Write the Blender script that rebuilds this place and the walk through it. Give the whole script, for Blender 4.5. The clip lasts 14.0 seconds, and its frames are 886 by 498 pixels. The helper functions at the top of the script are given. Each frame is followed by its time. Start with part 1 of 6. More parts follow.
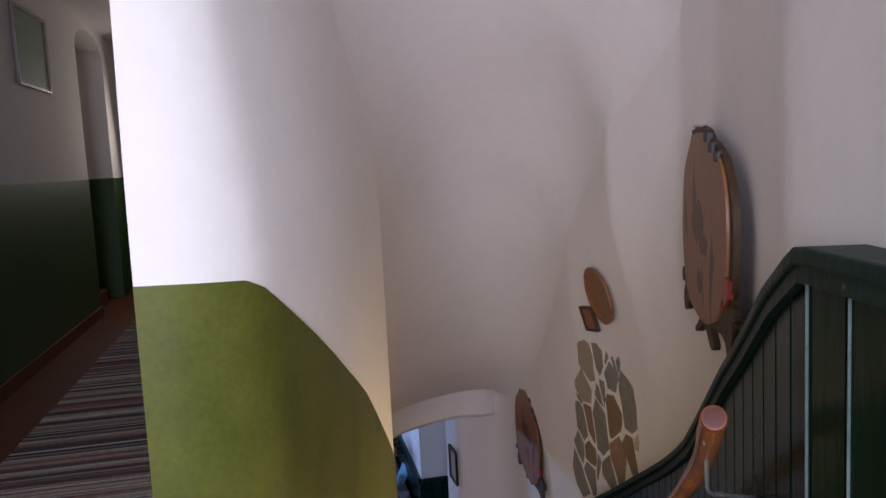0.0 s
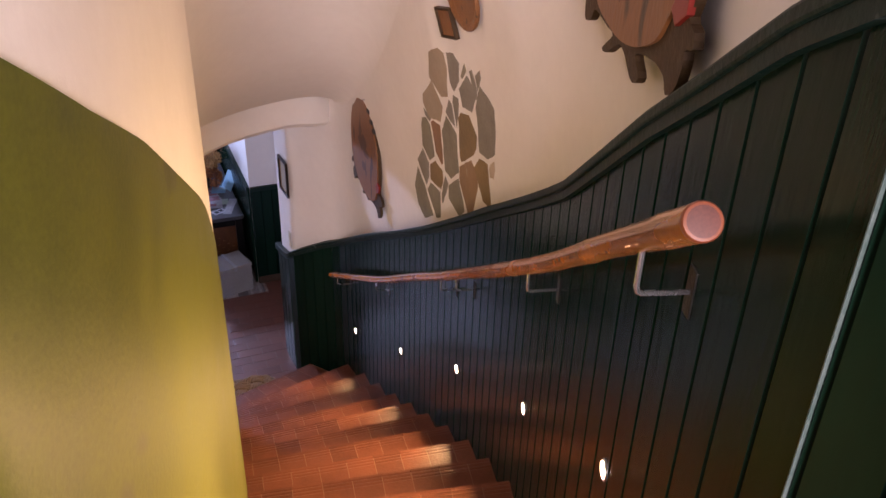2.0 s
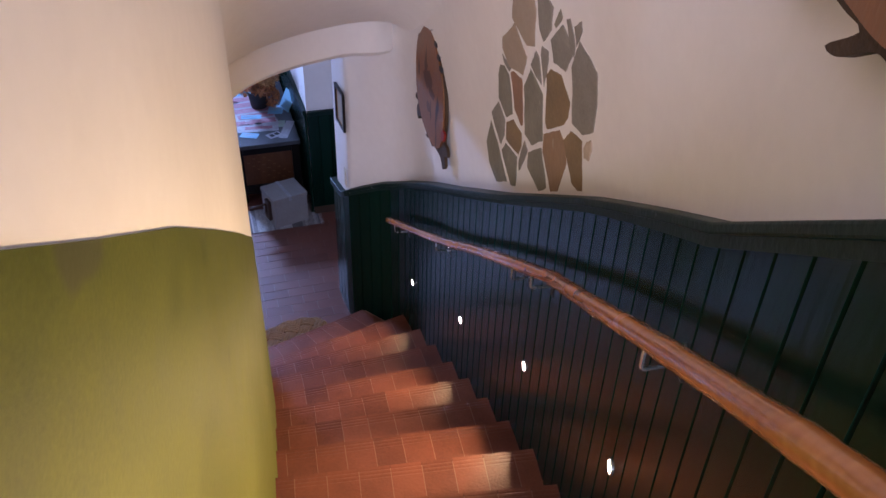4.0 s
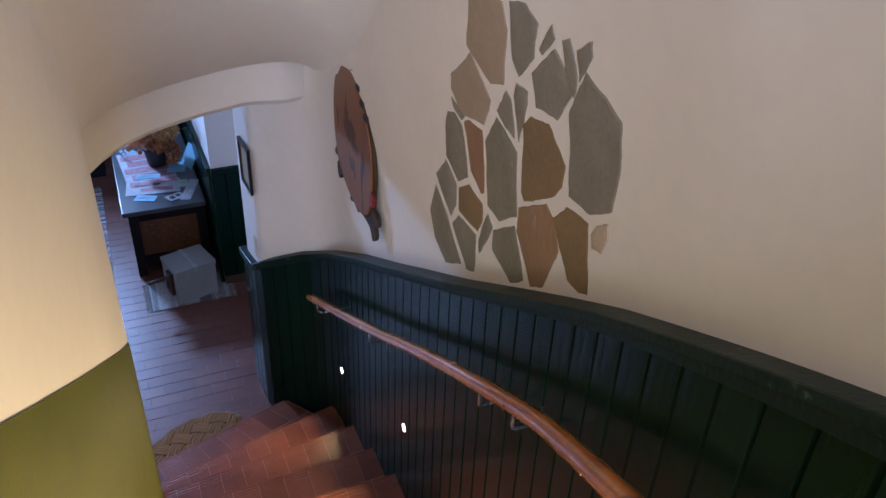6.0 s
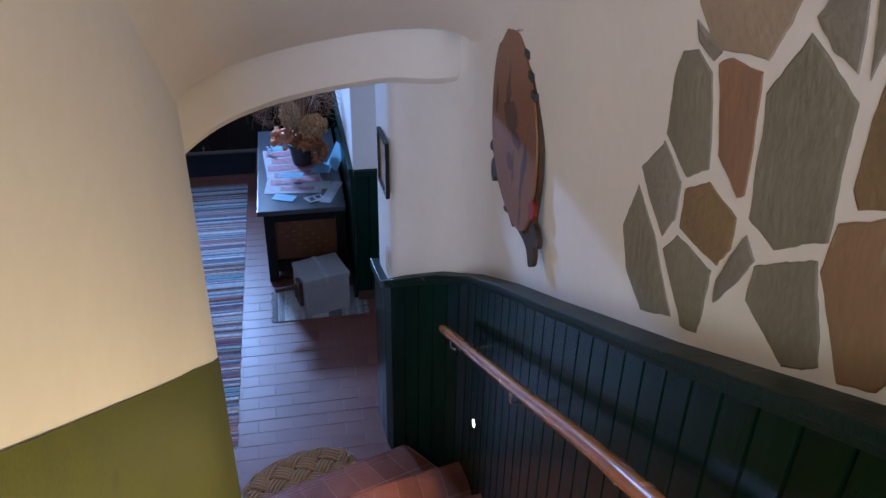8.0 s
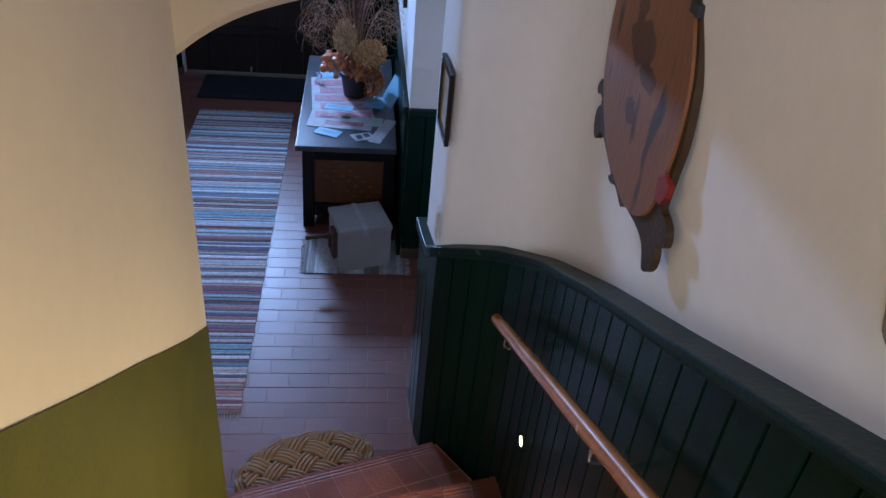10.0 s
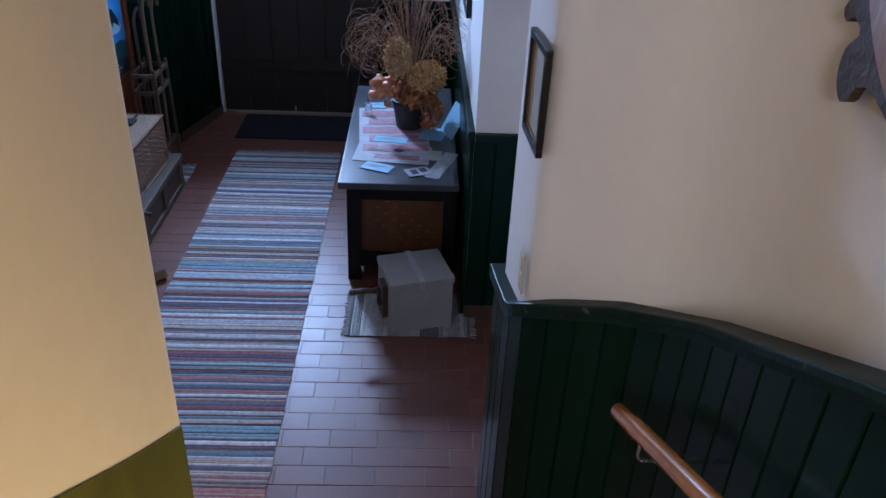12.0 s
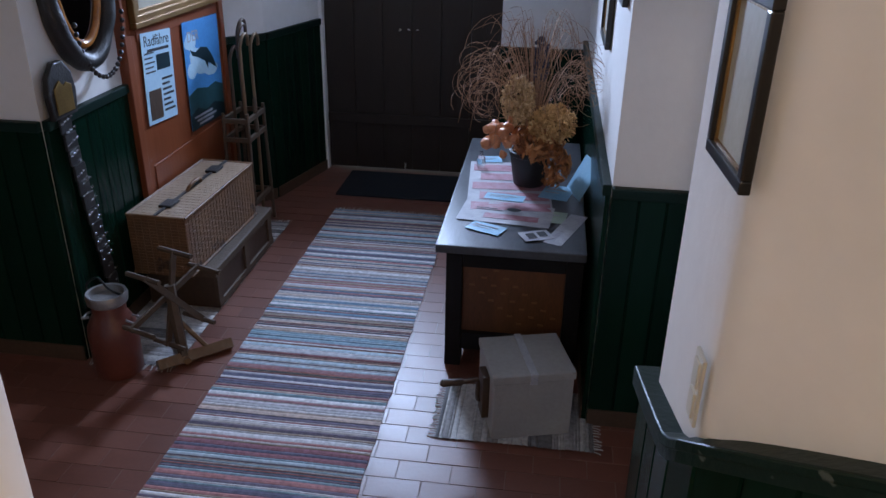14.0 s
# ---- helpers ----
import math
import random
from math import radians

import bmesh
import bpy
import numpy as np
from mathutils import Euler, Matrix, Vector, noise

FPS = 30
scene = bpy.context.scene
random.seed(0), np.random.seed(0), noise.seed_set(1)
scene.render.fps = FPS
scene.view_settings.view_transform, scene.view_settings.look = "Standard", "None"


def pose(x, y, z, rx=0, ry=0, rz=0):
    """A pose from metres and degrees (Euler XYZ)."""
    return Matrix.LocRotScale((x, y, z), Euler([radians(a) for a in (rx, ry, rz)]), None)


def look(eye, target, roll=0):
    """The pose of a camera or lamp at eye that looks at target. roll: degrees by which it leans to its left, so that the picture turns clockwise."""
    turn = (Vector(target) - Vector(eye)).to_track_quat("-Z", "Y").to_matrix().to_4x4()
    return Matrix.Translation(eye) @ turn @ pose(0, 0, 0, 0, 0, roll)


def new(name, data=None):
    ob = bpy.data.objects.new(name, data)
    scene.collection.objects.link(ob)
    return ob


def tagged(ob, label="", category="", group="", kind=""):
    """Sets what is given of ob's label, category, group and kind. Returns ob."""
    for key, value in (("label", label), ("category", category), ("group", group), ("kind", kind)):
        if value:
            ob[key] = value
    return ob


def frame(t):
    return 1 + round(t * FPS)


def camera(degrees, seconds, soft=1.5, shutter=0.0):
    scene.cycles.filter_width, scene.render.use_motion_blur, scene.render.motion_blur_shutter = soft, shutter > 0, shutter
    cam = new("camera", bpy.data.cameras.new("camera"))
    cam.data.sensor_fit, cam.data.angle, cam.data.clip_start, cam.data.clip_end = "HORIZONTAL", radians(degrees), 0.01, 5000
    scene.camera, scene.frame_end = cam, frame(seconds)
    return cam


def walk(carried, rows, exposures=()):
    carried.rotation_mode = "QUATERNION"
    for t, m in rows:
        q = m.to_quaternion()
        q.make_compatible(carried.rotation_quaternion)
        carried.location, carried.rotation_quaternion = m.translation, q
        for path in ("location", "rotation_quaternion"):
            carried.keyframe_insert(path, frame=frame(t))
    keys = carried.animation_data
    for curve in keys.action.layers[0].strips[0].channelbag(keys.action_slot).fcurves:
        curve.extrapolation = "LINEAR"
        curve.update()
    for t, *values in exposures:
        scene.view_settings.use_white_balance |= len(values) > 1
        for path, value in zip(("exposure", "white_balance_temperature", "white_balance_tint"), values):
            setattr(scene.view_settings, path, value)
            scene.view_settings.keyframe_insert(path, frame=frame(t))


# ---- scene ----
cam = camera(58.8, 14.0)
PATH = [
    (0, (0.459, 0.878, 4.362), (0.32, 2.86, 4.134), -2.9),
    (0.5, (0.54, 1.023, 4.339), (0.548, 2.996, 4.012), -2.6),
    (1, (0.537, 1.144, 4.33), (0.578, 3.091, 3.871), -2.4),
    (1.5, (0.466, 1.339, 4.322), (0.634, 3.244, 3.738), -1.0),
    (2, (0.436, 1.451, 4.273), (0.692, 3.188, 3.317), 1.7),
    (2.5, (0.471, 1.535, 4.283), (0.619, 3.197, 3.18), 2.6),
    (3, (0.526, 1.669, 4.236), (0.488, 3.273, 3.041), 1.6),
    (3.5, (0.484, 1.894, 4.222), (0.497, 3.512, 3.046), 1.7),
    (6, (0.509, 2.921, 3.89), (0.781, 4.594, 2.827), 2.5),
    (6.5, (0.496, 3.111, 3.773), (0.627, 4.824, 2.748), 0.9),
    (7, (0.485, 3.27, 3.695), (0.603, 4.972, 2.65), 2.4),
    (7.5, (0.54, 3.494, 3.536), (0.46, 5.214, 2.518), 1.0),
    (8, (0.542, 3.684, 3.412), (0.428, 5.404, 2.397), 1.2),
    (8.5, (0.495, 3.862, 3.354), (0.438, 5.574, 2.322), 4.3),
    (11, (0.364, 4.747, 2.768), (0.03, 6.346, 1.614), 4.3),
    (11.5, (0.281, 4.931, 2.632), (-0.07, 6.615, 1.611), 2.9),
    (12, (0.24, 5.124, 2.527), (-0.143, 6.805, 1.514), 2.7),
    (12.5, (0.232, 5.325, 2.445), (-0.284, 6.98, 1.447), 1.1),
    (13, (0.126, 5.508, 2.307), (-0.359, 7.217, 1.388), 1.3),
    (13.5, (0.07, 5.654, 2.229), (-0.411, 7.374, 1.329), 2.0),
    (14, (0.065, 5.854, 2.116), (-0.638, 7.522, 1.263), 1.0),
]
EXPOSURES = [(0, -0.75, 6100, 20), (0.5, -0.60, 7000, 28), (0.9, -0.44, 7400, 30), (1.5, -0.02, 7900, 36), (2.2, 0.36, 7500, 34), (3.0, 0.42, 6500, 32), (3.7, 0.27, 6000, 30), (6.0, 0.06, 5800, 14), (8.5, 0.02, 5550, 11), (11.0, -0.04, 6350, 11), (12.5, -0.03, 6700, 12), (13.5, -0.06, 7500, 13), (14.0, 0.06, 8000, 13)]
walk(cam, [(t, look(eye, target, roll)) for t, eye, target, roll in PATH], EXPOSURES)

# ---- world, lamps ----
world = bpy.data.worlds.new("sky")
world.use_nodes = True
scene.world = world
wn = world.node_tree.nodes
sky = wn.new("ShaderNodeTexSky")
sky.sky_type = "NISHITA"
sky.sun_disc = False
sky.sun_elevation, sky.sun_rotation = radians(38), radians(120)
wn["Background"].inputs["Strength"].default_value = 0.1
world.node_tree.links.new(sky.outputs[0], wn["Background"].inputs["Color"])


def lamp(name, kind, m, watts, colour, size=0.1, size_y=None, spread=None):
    data = bpy.data.lights.new(name, kind)
    data.energy, data.color = watts, colour
    if kind == "AREA":
        data.shape = "RECTANGLE"
        data.size, data.size_y = size, size_y or size
        if spread:
            data.spread = radians(spread)
    else:
        data.shadow_soft_size = size
    ob = new(name, data)
    ob.matrix_basis = m
    return ob


R = 0.188          # riser
TOP = 15 * R       # landing
HT = radians(15.5)  # the hall's turn
HM = Matrix.Translation((-0.43, 8.654, 0)) @ Matrix.Rotation(HT, 4, "Z")

STEP_W = 11.0
# lamps: two assumed landing windows out of view, the fanlight over the entrance door
lamp("assumed_landing_light", "AREA", HM @ look((-3.19, -7.6, 4.6), (-0.6, -6.0, 4.25)), 1.2, (0.90, 0.92, 1.0), 1.35, 1.4)
lamp("assumed_back_window_light", "AREA", look((0.42, -1.44, 4.65), (0.35, 3.2, 3.8)), 100, (0.90, 0.92, 1.0), 1.25, 1.45, 115)
lamp("fanlight_daylight", "AREA", look(HM @ Vector((-1.45, 2.93, 2.18)), HM @ Vector((-0.8, -1.2, 1.25))), 74, (0.36, 0.56, 1.0), 0.36, 0.26, 104)
# added warm fill from the hall's left, no known source there
lamp("hall_side_fill", "AREA", look(HM @ Vector((-4.15, -1.55, 1.55)), HM @ Vector((0.3, -1.85, 1.6))), 1.9, (1.0, 0.86, 0.74), 0.7, 0.9, 90)
# added fill in mid-corridor to brighten its walls, no real source
lamp("corridor_fill", "AREA", HM @ look((-2.4, 3.2, 5.0), (-2.6, -1.0, 4.0)), 20, (1.0, 0.90, 0.74), 0.8, 0.9)

# ---- materials ----


def material(name, base, rough=0.6, second=None, scale=6.0, amount=0.5, bump=0.0, bump_scale=60.0, metal=0.0, spec=0.5, stretch=(1, 1, 1), speck=None, coat=0.0, island=0.0, obj=0.0):
    """Two scales of noise between two colours, with fine relief."""
    m = bpy.data.materials.new(name)
    m.use_nodes = True
    n, l = m.node_tree.nodes, m.node_tree.links
    b = n["Principled BSDF"]
    b.inputs["Roughness"].default_value, b.inputs["Metallic"].default_value = rough, metal
    b.inputs["Specular IOR Level"].default_value = spec
    b.inputs["Coat Weight"].default_value = coat
    tc = n.new("ShaderNodeTexCoord")
    mp = n.new("ShaderNodeMapping")
    mp.inputs["Scale"].default_value = stretch
    l.new(tc.outputs["Object"], mp.inputs[0])
    big, fine = n.new("ShaderNodeTexNoise"), n.new("ShaderNodeTexNoise")
    big.inputs["Scale"].default_value, fine.inputs["Scale"].default_value = scale, scale * 9
    big.inputs["Detail"].default_value = fine.inputs["Detail"].default_value = 5
    for t in (big, fine):
        l.new(mp.outputs[0], t.inputs["Vector"])
    add = n.new("ShaderNodeMath")
    add.operation = "MULTIPLY_ADD"
    l.new(fine.outputs["Fac"], add.inputs[0])
    add.inputs[1].default_value = 0.5
    half = n.new("ShaderNodeMath")
    half.operation = "MULTIPLY"
    l.new(big.outputs["Fac"], half.inputs[0])
    half.inputs[1].default_value = 0.75
    l.new(half.outputs[0], add.inputs[2])
    fac = add.outputs[0]
    if island or obj:
        rnd = n.new("ShaderNodeNewGeometry").outputs["Random Per Island"] if island else n.new("ShaderNodeObjectInfo").outputs["Random"]
        mr = n.new("ShaderNodeMath")
        mr.operation = "MULTIPLY_ADD"
        l.new(rnd, mr.inputs[0])
        mr.inputs[1].default_value = island or obj
        l.new(fac, mr.inputs[2])
        sub = n.new("ShaderNodeMath")
        sub.operation = "SUBTRACT"
        l.new(mr.outputs[0], sub.inputs[0])
        sub.inputs[1].default_value = (island or obj) / 2
        fac = sub.outputs[0]
    ramp = n.new("ShaderNodeValToRGB")
    second = second or tuple(c * 0.75 for c in base)
    ramp.color_ramp.elements[0].position, ramp.color_ramp.elements[1].position = 0.62 - amount / 2, 0.62 + amount / 2
    ramp.color_ramp.elements[0].color, ramp.color_ramp.elements[1].color = (*second, 1), (*base, 1)
    l.new(fac, ramp.inputs[0])
    col = ramp.outputs[0]
    if speck:
        sp = n.new("ShaderNodeTexNoise")
        sp.inputs["Scale"].default_value, sp.inputs["Detail"].default_value = speck[1], 2
        l.new(mp.outputs[0], sp.inputs["Vector"])
        sr = n.new("ShaderNodeValToRGB")
        sr.color_ramp.elements[0].position, sr.color_ramp.elements[1].position = speck[2], speck[2] + 0.06
        l.new(sp.outputs["Fac"], sr.inputs[0])
        mx = n.new("ShaderNodeMix")
        mx.data_type = "RGBA"
        l.new(sr.outputs[0], mx.inputs[0])
        l.new(col, mx.inputs[6])
        mx.inputs[7].default_value = (*speck[0], 1)
        col = mx.outputs[2]
    l.new(col, b.inputs["Base Color"])
    rr = n.new("ShaderNodeMapRange")
    rr.inputs["To Min"].default_value, rr.inputs["To Max"].default_value = max(0.03, rough - 0.09), min(1, rough + 0.09)
    l.new(big.outputs["Fac"], rr.inputs[0])
    l.new(rr.outputs[0], b.inputs["Roughness"])
    if bump:
        bn, bp = n.new("ShaderNodeTexNoise"), n.new("ShaderNodeBump")
        bn.inputs["Scale"].default_value, bn.inputs["Detail"].default_value = bump_scale, 4
        l.new(mp.outputs[0], bn.inputs["Vector"])
        l.new(bn.outputs["Fac"], bp.inputs["Height"])
        bp.inputs["Strength"].default_value, bp.inputs["Distance"].default_value = bump, 0.01
        l.new(bp.outputs[0], b.inputs["Normal"])
    return m


def glow(name, colour, strength):
    m = bpy.data.materials.new(name)
    m.use_nodes = True
    b = m.node_tree.nodes["Principled BSDF"]
    b.inputs["Base Color"].default_value = (*colour, 1)
    b.inputs["Emission Color"].default_value, b.inputs["Emission Strength"].default_value = (*colour, 1), strength
    return m


PLASTER = material("plaster", (0.80, 0.765, 0.735), 0.85, (0.74, 0.705, 0.675), 2.2, 0.5, 0.12, 24)
PLASTER_LOW = material("plaster_dado", (0.110, 0.119, 0.017), 0.48, (0.062, 0.072, 0.012), 11, 0.5, 0.05, 120, spec=0.22, speck=((0.070, 0.072, 0.026), 5, 0.66))
CEIL = material("ceiling_plaster", (0.80, 0.77, 0.74), 0.9, (0.74, 0.71, 0.68), 2, 0.5, 0.1, 30)
CORR_GREEN = material("corridor_green", (0.034, 0.082, 0.019), 0.5, (0.024, 0.060, 0.014), 4, 0.5, 0.1, 80)
PANEL = material("green_panel", (0.0032, 0.0215, 0.0130), 0.22, (0.0018, 0.0130, 0.0078), 5, 0.6, 0.10, 40, spec=0.09, stretch=(1, 1, 0.15), obj=0.3)
CAPM = material("green_cap", (0.0060, 0.0230, 0.0180), 0.42, (0.0030, 0.0150, 0.0110), 7, 0.6, 0.14, 60, spec=0.14, speck=((0.07, 0.09, 0.085), 30, 0.70))
PALE_EDGE = material("pale_edge", (0.11, 0.15, 0.15), 0.5, (0.02, 0.06, 0.05), 14, 0.5, 0.1, 60)
TILE = material("terracotta_tread", (0.225, 0.075, 0.040), 0.36, (0.135, 0.042, 0.023), 9, 0.6, 0.18, 90, spec=0.32, obj=0.5)
HTILE = material("terracotta_floor", (0.200, 0.070, 0.045), 0.41, (0.145, 0.049, 0.032), 6, 0.7, 0.04, 60, spec=0.5, obj=0.5)
HTILE_R = material("terracotta_floor_rest", (0.200, 0.070, 0.045), 0.41, (0.145, 0.049, 0.032), 6, 0.7, 0.04, 60, spec=0.5, island=0.5)
GROUT = material("grout", (0.25, 0.15, 0.115), 0.55, (0.16, 0.095, 0.07), 20, 0.5, 0.3, 200)
STEP_BODY = material("step_mortar", (0.33, 0.19, 0.13), 0.85, None, 8, 0.5, 0.2, 80)
POLE = material("varnished_pole", (0.56, 0.205, 0.042), 0.24, (0.34, 0.105, 0.024), 5, 0.5, 0.05, 30, stretch=(1, 1, 1), speck=((0.12, 0.036, 0.012), 9, 0.68), coat=0.5)
POLE_END = material("pole_end_grain", (0.13, 0.036, 0.026), 0.6, (0.060, 0.016, 0.012), 30, 0.5)
POLE_RIM = material("pole_rim", (0.22, 0.050, 0.016), 0.5, (0.15, 0.035, 0.012), 30, 0.5)
STEEL = material("bracket_steel", (0.74, 0.74, 0.77), 0.26, (0.58, 0.58, 0.60), 20, 0.4, metal=0.9)
BLACKIRON = material("dark_iron", (0.03, 0.03, 0.03), 0.5, (0.015, 0.015, 0.015), 20, 0.4, 0.2, 120, metal=0.6)
RED_DOOR = material("red_brown_door", (0.28, 0.070, 0.024), 0.42, (0.20, 0.046, 0.017), 5, 0.6, 0.1, 50, stretch=(1, 1, 0.12))
DARK_DOOR = material("dark_plank_door", (0.027, 0.015, 0.009), 0.6, (0.015, 0.008, 0.005), 5, 0.6, 0.25, 40, stretch=(6, 6, 0.5))
CARVED = material("brown_painted_board", (0.275, 0.112, 0.037), 0.46, (0.150, 0.058, 0.020), 7, 0.6, 0.15, 40, stretch=(1.6, 0.6, 1), speck=((0.050, 0.025, 0.013), 6.5, 0.62))
CARVED_DARK = material("dark_carved_edge", (0.070, 0.040, 0.018), 0.6, (0.030, 0.017, 0.009), 12, 0.5, 0.3, 60, spec=0.25)
FIGURE = material("faded_figure_paint", (0.120, 0.050, 0.022), 0.5, (0.060, 0.027, 0.014), 14, 0.6, 0.1, 60)
RED = material("red_paint", (0.20, 0.016, 0.010), 0.45, (0.24, 0.016, 0.010), 12, 0.5)
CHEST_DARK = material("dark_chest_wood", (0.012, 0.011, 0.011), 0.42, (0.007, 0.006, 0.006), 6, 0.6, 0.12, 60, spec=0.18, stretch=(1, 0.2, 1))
# Worn lid; its grey-blue is daylight sheen mixed into the wood colour.
CHEST_TOP = material("worn_chest_top_sheen", (0.075, 0.085, 0.095), 0.34, (0.030, 0.032, 0.036), 7, 0.6, 0.1, 60, stretch=(1, 0.3, 1))
INLAY = material("pale_inlay", (0.22, 0.09, 0.033), 0.45, (0.20, 0.09, 0.035), 20, 0.5)
CHEST_VENEER = material("chest_veneer", (0.17, 0.060, 0.019), 0.4, (0.085, 0.028, 0.010), 9, 0.5, 0.1, 60, stretch=(1.4, 1, 0.35))
GREYBOX = material("pale_grey_wood", (0.38, 0.36, 0.335), 0.6, (0.28, 0.26, 0.24), 6, 0.6, 0.15, 60)
WOODOLD = material("greyed_old_wood", (0.115, 0.072, 0.044), 0.65, (0.058, 0.036, 0.022), 7, 0.6, 0.25, 60)
WOOD = material("aged_wood", (0.24, 0.14, 0.075), 0.55, (0.14, 0.08, 0.04), 5, 0.6, 0.2, 60, stretch=(1, 1, 0.25))
WOODDK = material("dark_aged_wood", (0.090, 0.048, 0.026), 0.55, (0.048, 0.025, 0.014), 5, 0.6, 0.2, 60, stretch=(1, 0.3, 1))
# Lid wicker: the sky's sheen is put into this paler base colour.
WICKER_TOP = material("worn_wicker_sheen", (0.44, 0.31, 0.21), 0.42, (0.24, 0.145, 0.085), 11, 0.6, 0.3, 150, speck=((0.07, 0.04, 0.03), 9, 0.66))
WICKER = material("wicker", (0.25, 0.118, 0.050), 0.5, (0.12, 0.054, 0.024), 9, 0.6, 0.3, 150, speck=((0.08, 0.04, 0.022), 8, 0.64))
CAN = material("rusty_red_can", (0.165, 0.042, 0.026), 0.42, (0.105, 0.028, 0.018), 5, 0.6, 0.1, 60, speck=((0.20, 0.13, 0.10), 20, 0.72))
TIN = material("worn_tin", (0.36, 0.34, 0.33), 0.42, (0.22, 0.20, 0.19), 14, 0.6, 0.2, 60, metal=0.7)
BRASS = material("aged_brass", (0.50, 0.30, 0.10), 0.38, (0.30, 0.17, 0.06), 14, 0.6, metal=0.9)
GILT = material("gilt_moulding", (0.34, 0.185, 0.065), 0.4, (0.18, 0.09, 0.03), 10, 0.6, 0.2, 80, metal=0.5)
LEATHER = material("black_leather", (0.018, 0.014, 0.012), 0.45, (0.010, 0.008, 0.007), 12, 0.6, 0.3, 90)
PAPER = material("paper_white", (0.48, 0.48, 0.49), 0.7, (0.28, 0.27, 0.30), 16, 0.5)
PAPER_BLUE = material("paper_blue", (0.10, 0.34, 0.52), 0.5, (0.30, 0.52, 0.62), 7, 0.7)
PAPER_RED = material("paper_red", (0.30, 0.07, 0.10), 0.6, (0.42, 0.26, 0.29), 26, 0.5)
PAPER_GREEN = material("paper_green", (0.36, 0.46, 0.36), 0.6, None, 9, 0.5)
PAPER_AGED = material("aged_print", (0.42, 0.38, 0.29), 0.65, (0.33, 0.29, 0.21), 7, 0.5)
INK = material("ink", (0.02, 0.022, 0.028), 0.6)
SEA = material("poster_blue", (0.06, 0.36, 0.74), 0.35, (0.035, 0.21, 0.48), 5, 0.7)
SHORE = material("poster_water_green", (0.03, 0.13, 0.15), 0.35, (0.012, 0.05, 0.055), 12, 0.6)
SEA_PALE = material("poster_pale_blue", (0.56, 0.74, 0.82), 0.35, (0.28, 0.54, 0.70), 5, 0.6)
SEA_DARK = material("poster_dark", (0.012, 0.035, 0.045), 0.35, None, 18, 0.6)
FRAMEBLK = material("black_frame", (0.013, 0.011, 0.010), 0.33, (0.02, 0.017, 0.014), 10, 0.5)
POT = material("dark_pot", (0.030, 0.028, 0.027), 0.55, None, 9, 0.5, 0.1, 60)
STRAW = material("dried_grass", (0.46, 0.26, 0.155), 0.7, (0.27, 0.135, 0.075), 20, 0.6, island=0.8)
RUST_LEAF = material("rust_leaf", (0.58, 0.23, 0.080), 0.6, (0.32, 0.110, 0.040), 16, 0.6, island=0.9)
ORANGE_LEAF = material("physalis_orange", (0.82, 0.34, 0.16), 0.42, (0.52, 0.16, 0.065), 16, 0.6, island=0.7)
HYDRANGEA = material("dried_hydrangea", (0.80, 0.49, 0.21), 0.7, (0.52, 0.27, 0.11), 18, 0.6, island=0.8)
INDIGO = material("dark_blue_blossom", (0.030, 0.030, 0.065), 0.6, None, 16, 0.6)
ROPE = material("sisal_rope", (0.36, 0.225, 0.12), 0.8, (0.22, 0.13, 0.065), 30, 0.6, 0.4, 150)
MAT_DARK = material("dark_doormat", (0.008, 0.010, 0.015), 0.9, (0.004, 0.005, 0.008), 30, 0.6, 0.5, 200)
FRINGE = material("rug_fringe", (0.52, 0.49, 0.46), 0.9, (0.36, 0.34, 0.32), 40, 0.6)
SWITCH = material("ivory_switch", (0.62, 0.57, 0.47), 0.35, (0.58, 0.53, 0.44), 10, 0.4)
UPFLOOR = material("red_brown_floor", (0.15, 0.046, 0.018), 0.5, (0.10, 0.030, 0.013), 5, 0.6, 0.08, 40, spec=0.2, stretch=(3, 0.4, 1))
STONE = material("slate_stone", (0.295, 0.268, 0.230), 0.75, (0.165, 0.150, 0.122), 11, 0.7, 0.25, 70, speck=((0.30, 0.27, 0.22), 34, 0.70))
STONE_BR = material("brown_quartzite", (0.285, 0.190, 0.095), 0.75, (0.160, 0.112, 0.062), 8, 0.6, 0.25, 60, speck=((0.30, 0.24, 0.17), 26, 0.70))
STONE_RD = material("reddish_quartzite", (0.33, 0.175, 0.105), 0.75, (0.20, 0.125, 0.078), 9, 0.6, 0.25, 60, stretch=(1, 1, 0.4), speck=((0.30, 0.25, 0.19), 26, 0.70))
STONE_GN = material("greenish_slate", (0.275, 0.252, 0.200), 0.75, (0.155, 0.142, 0.102), 10, 0.6, 0.25, 60, stretch=(1, 1, 0.5), speck=((0.28, 0.25, 0.19), 30, 0.70))
LED = glow("led_warm", (1.0, 0.80, 0.52), 28.0)
GLASS = bpy.data.materials.new("clear_glass")
GLASS.use_nodes = True
GLASS.node_tree.nodes["Principled BSDF"].inputs["Transmission Weight"].default_value = 1.0
GLASS.node_tree.nodes["Principled BSDF"].inputs["Roughness"].default_value = 0.03
MIRROR = bpy.data.materials.new("dim_mirror")
MIRROR.use_nodes = True
MIRROR.node_tree.nodes["Principled BSDF"].inputs["Metallic"].default_value = 1.0
MIRROR.node_tree.nodes["Principled BSDF"].inputs["Roughness"].default_value = 0.05
MIRROR.node_tree.nodes["Principled BSDF"].inputs["Base Color"].default_value = (0.16, 0.15, 0.14, 1)


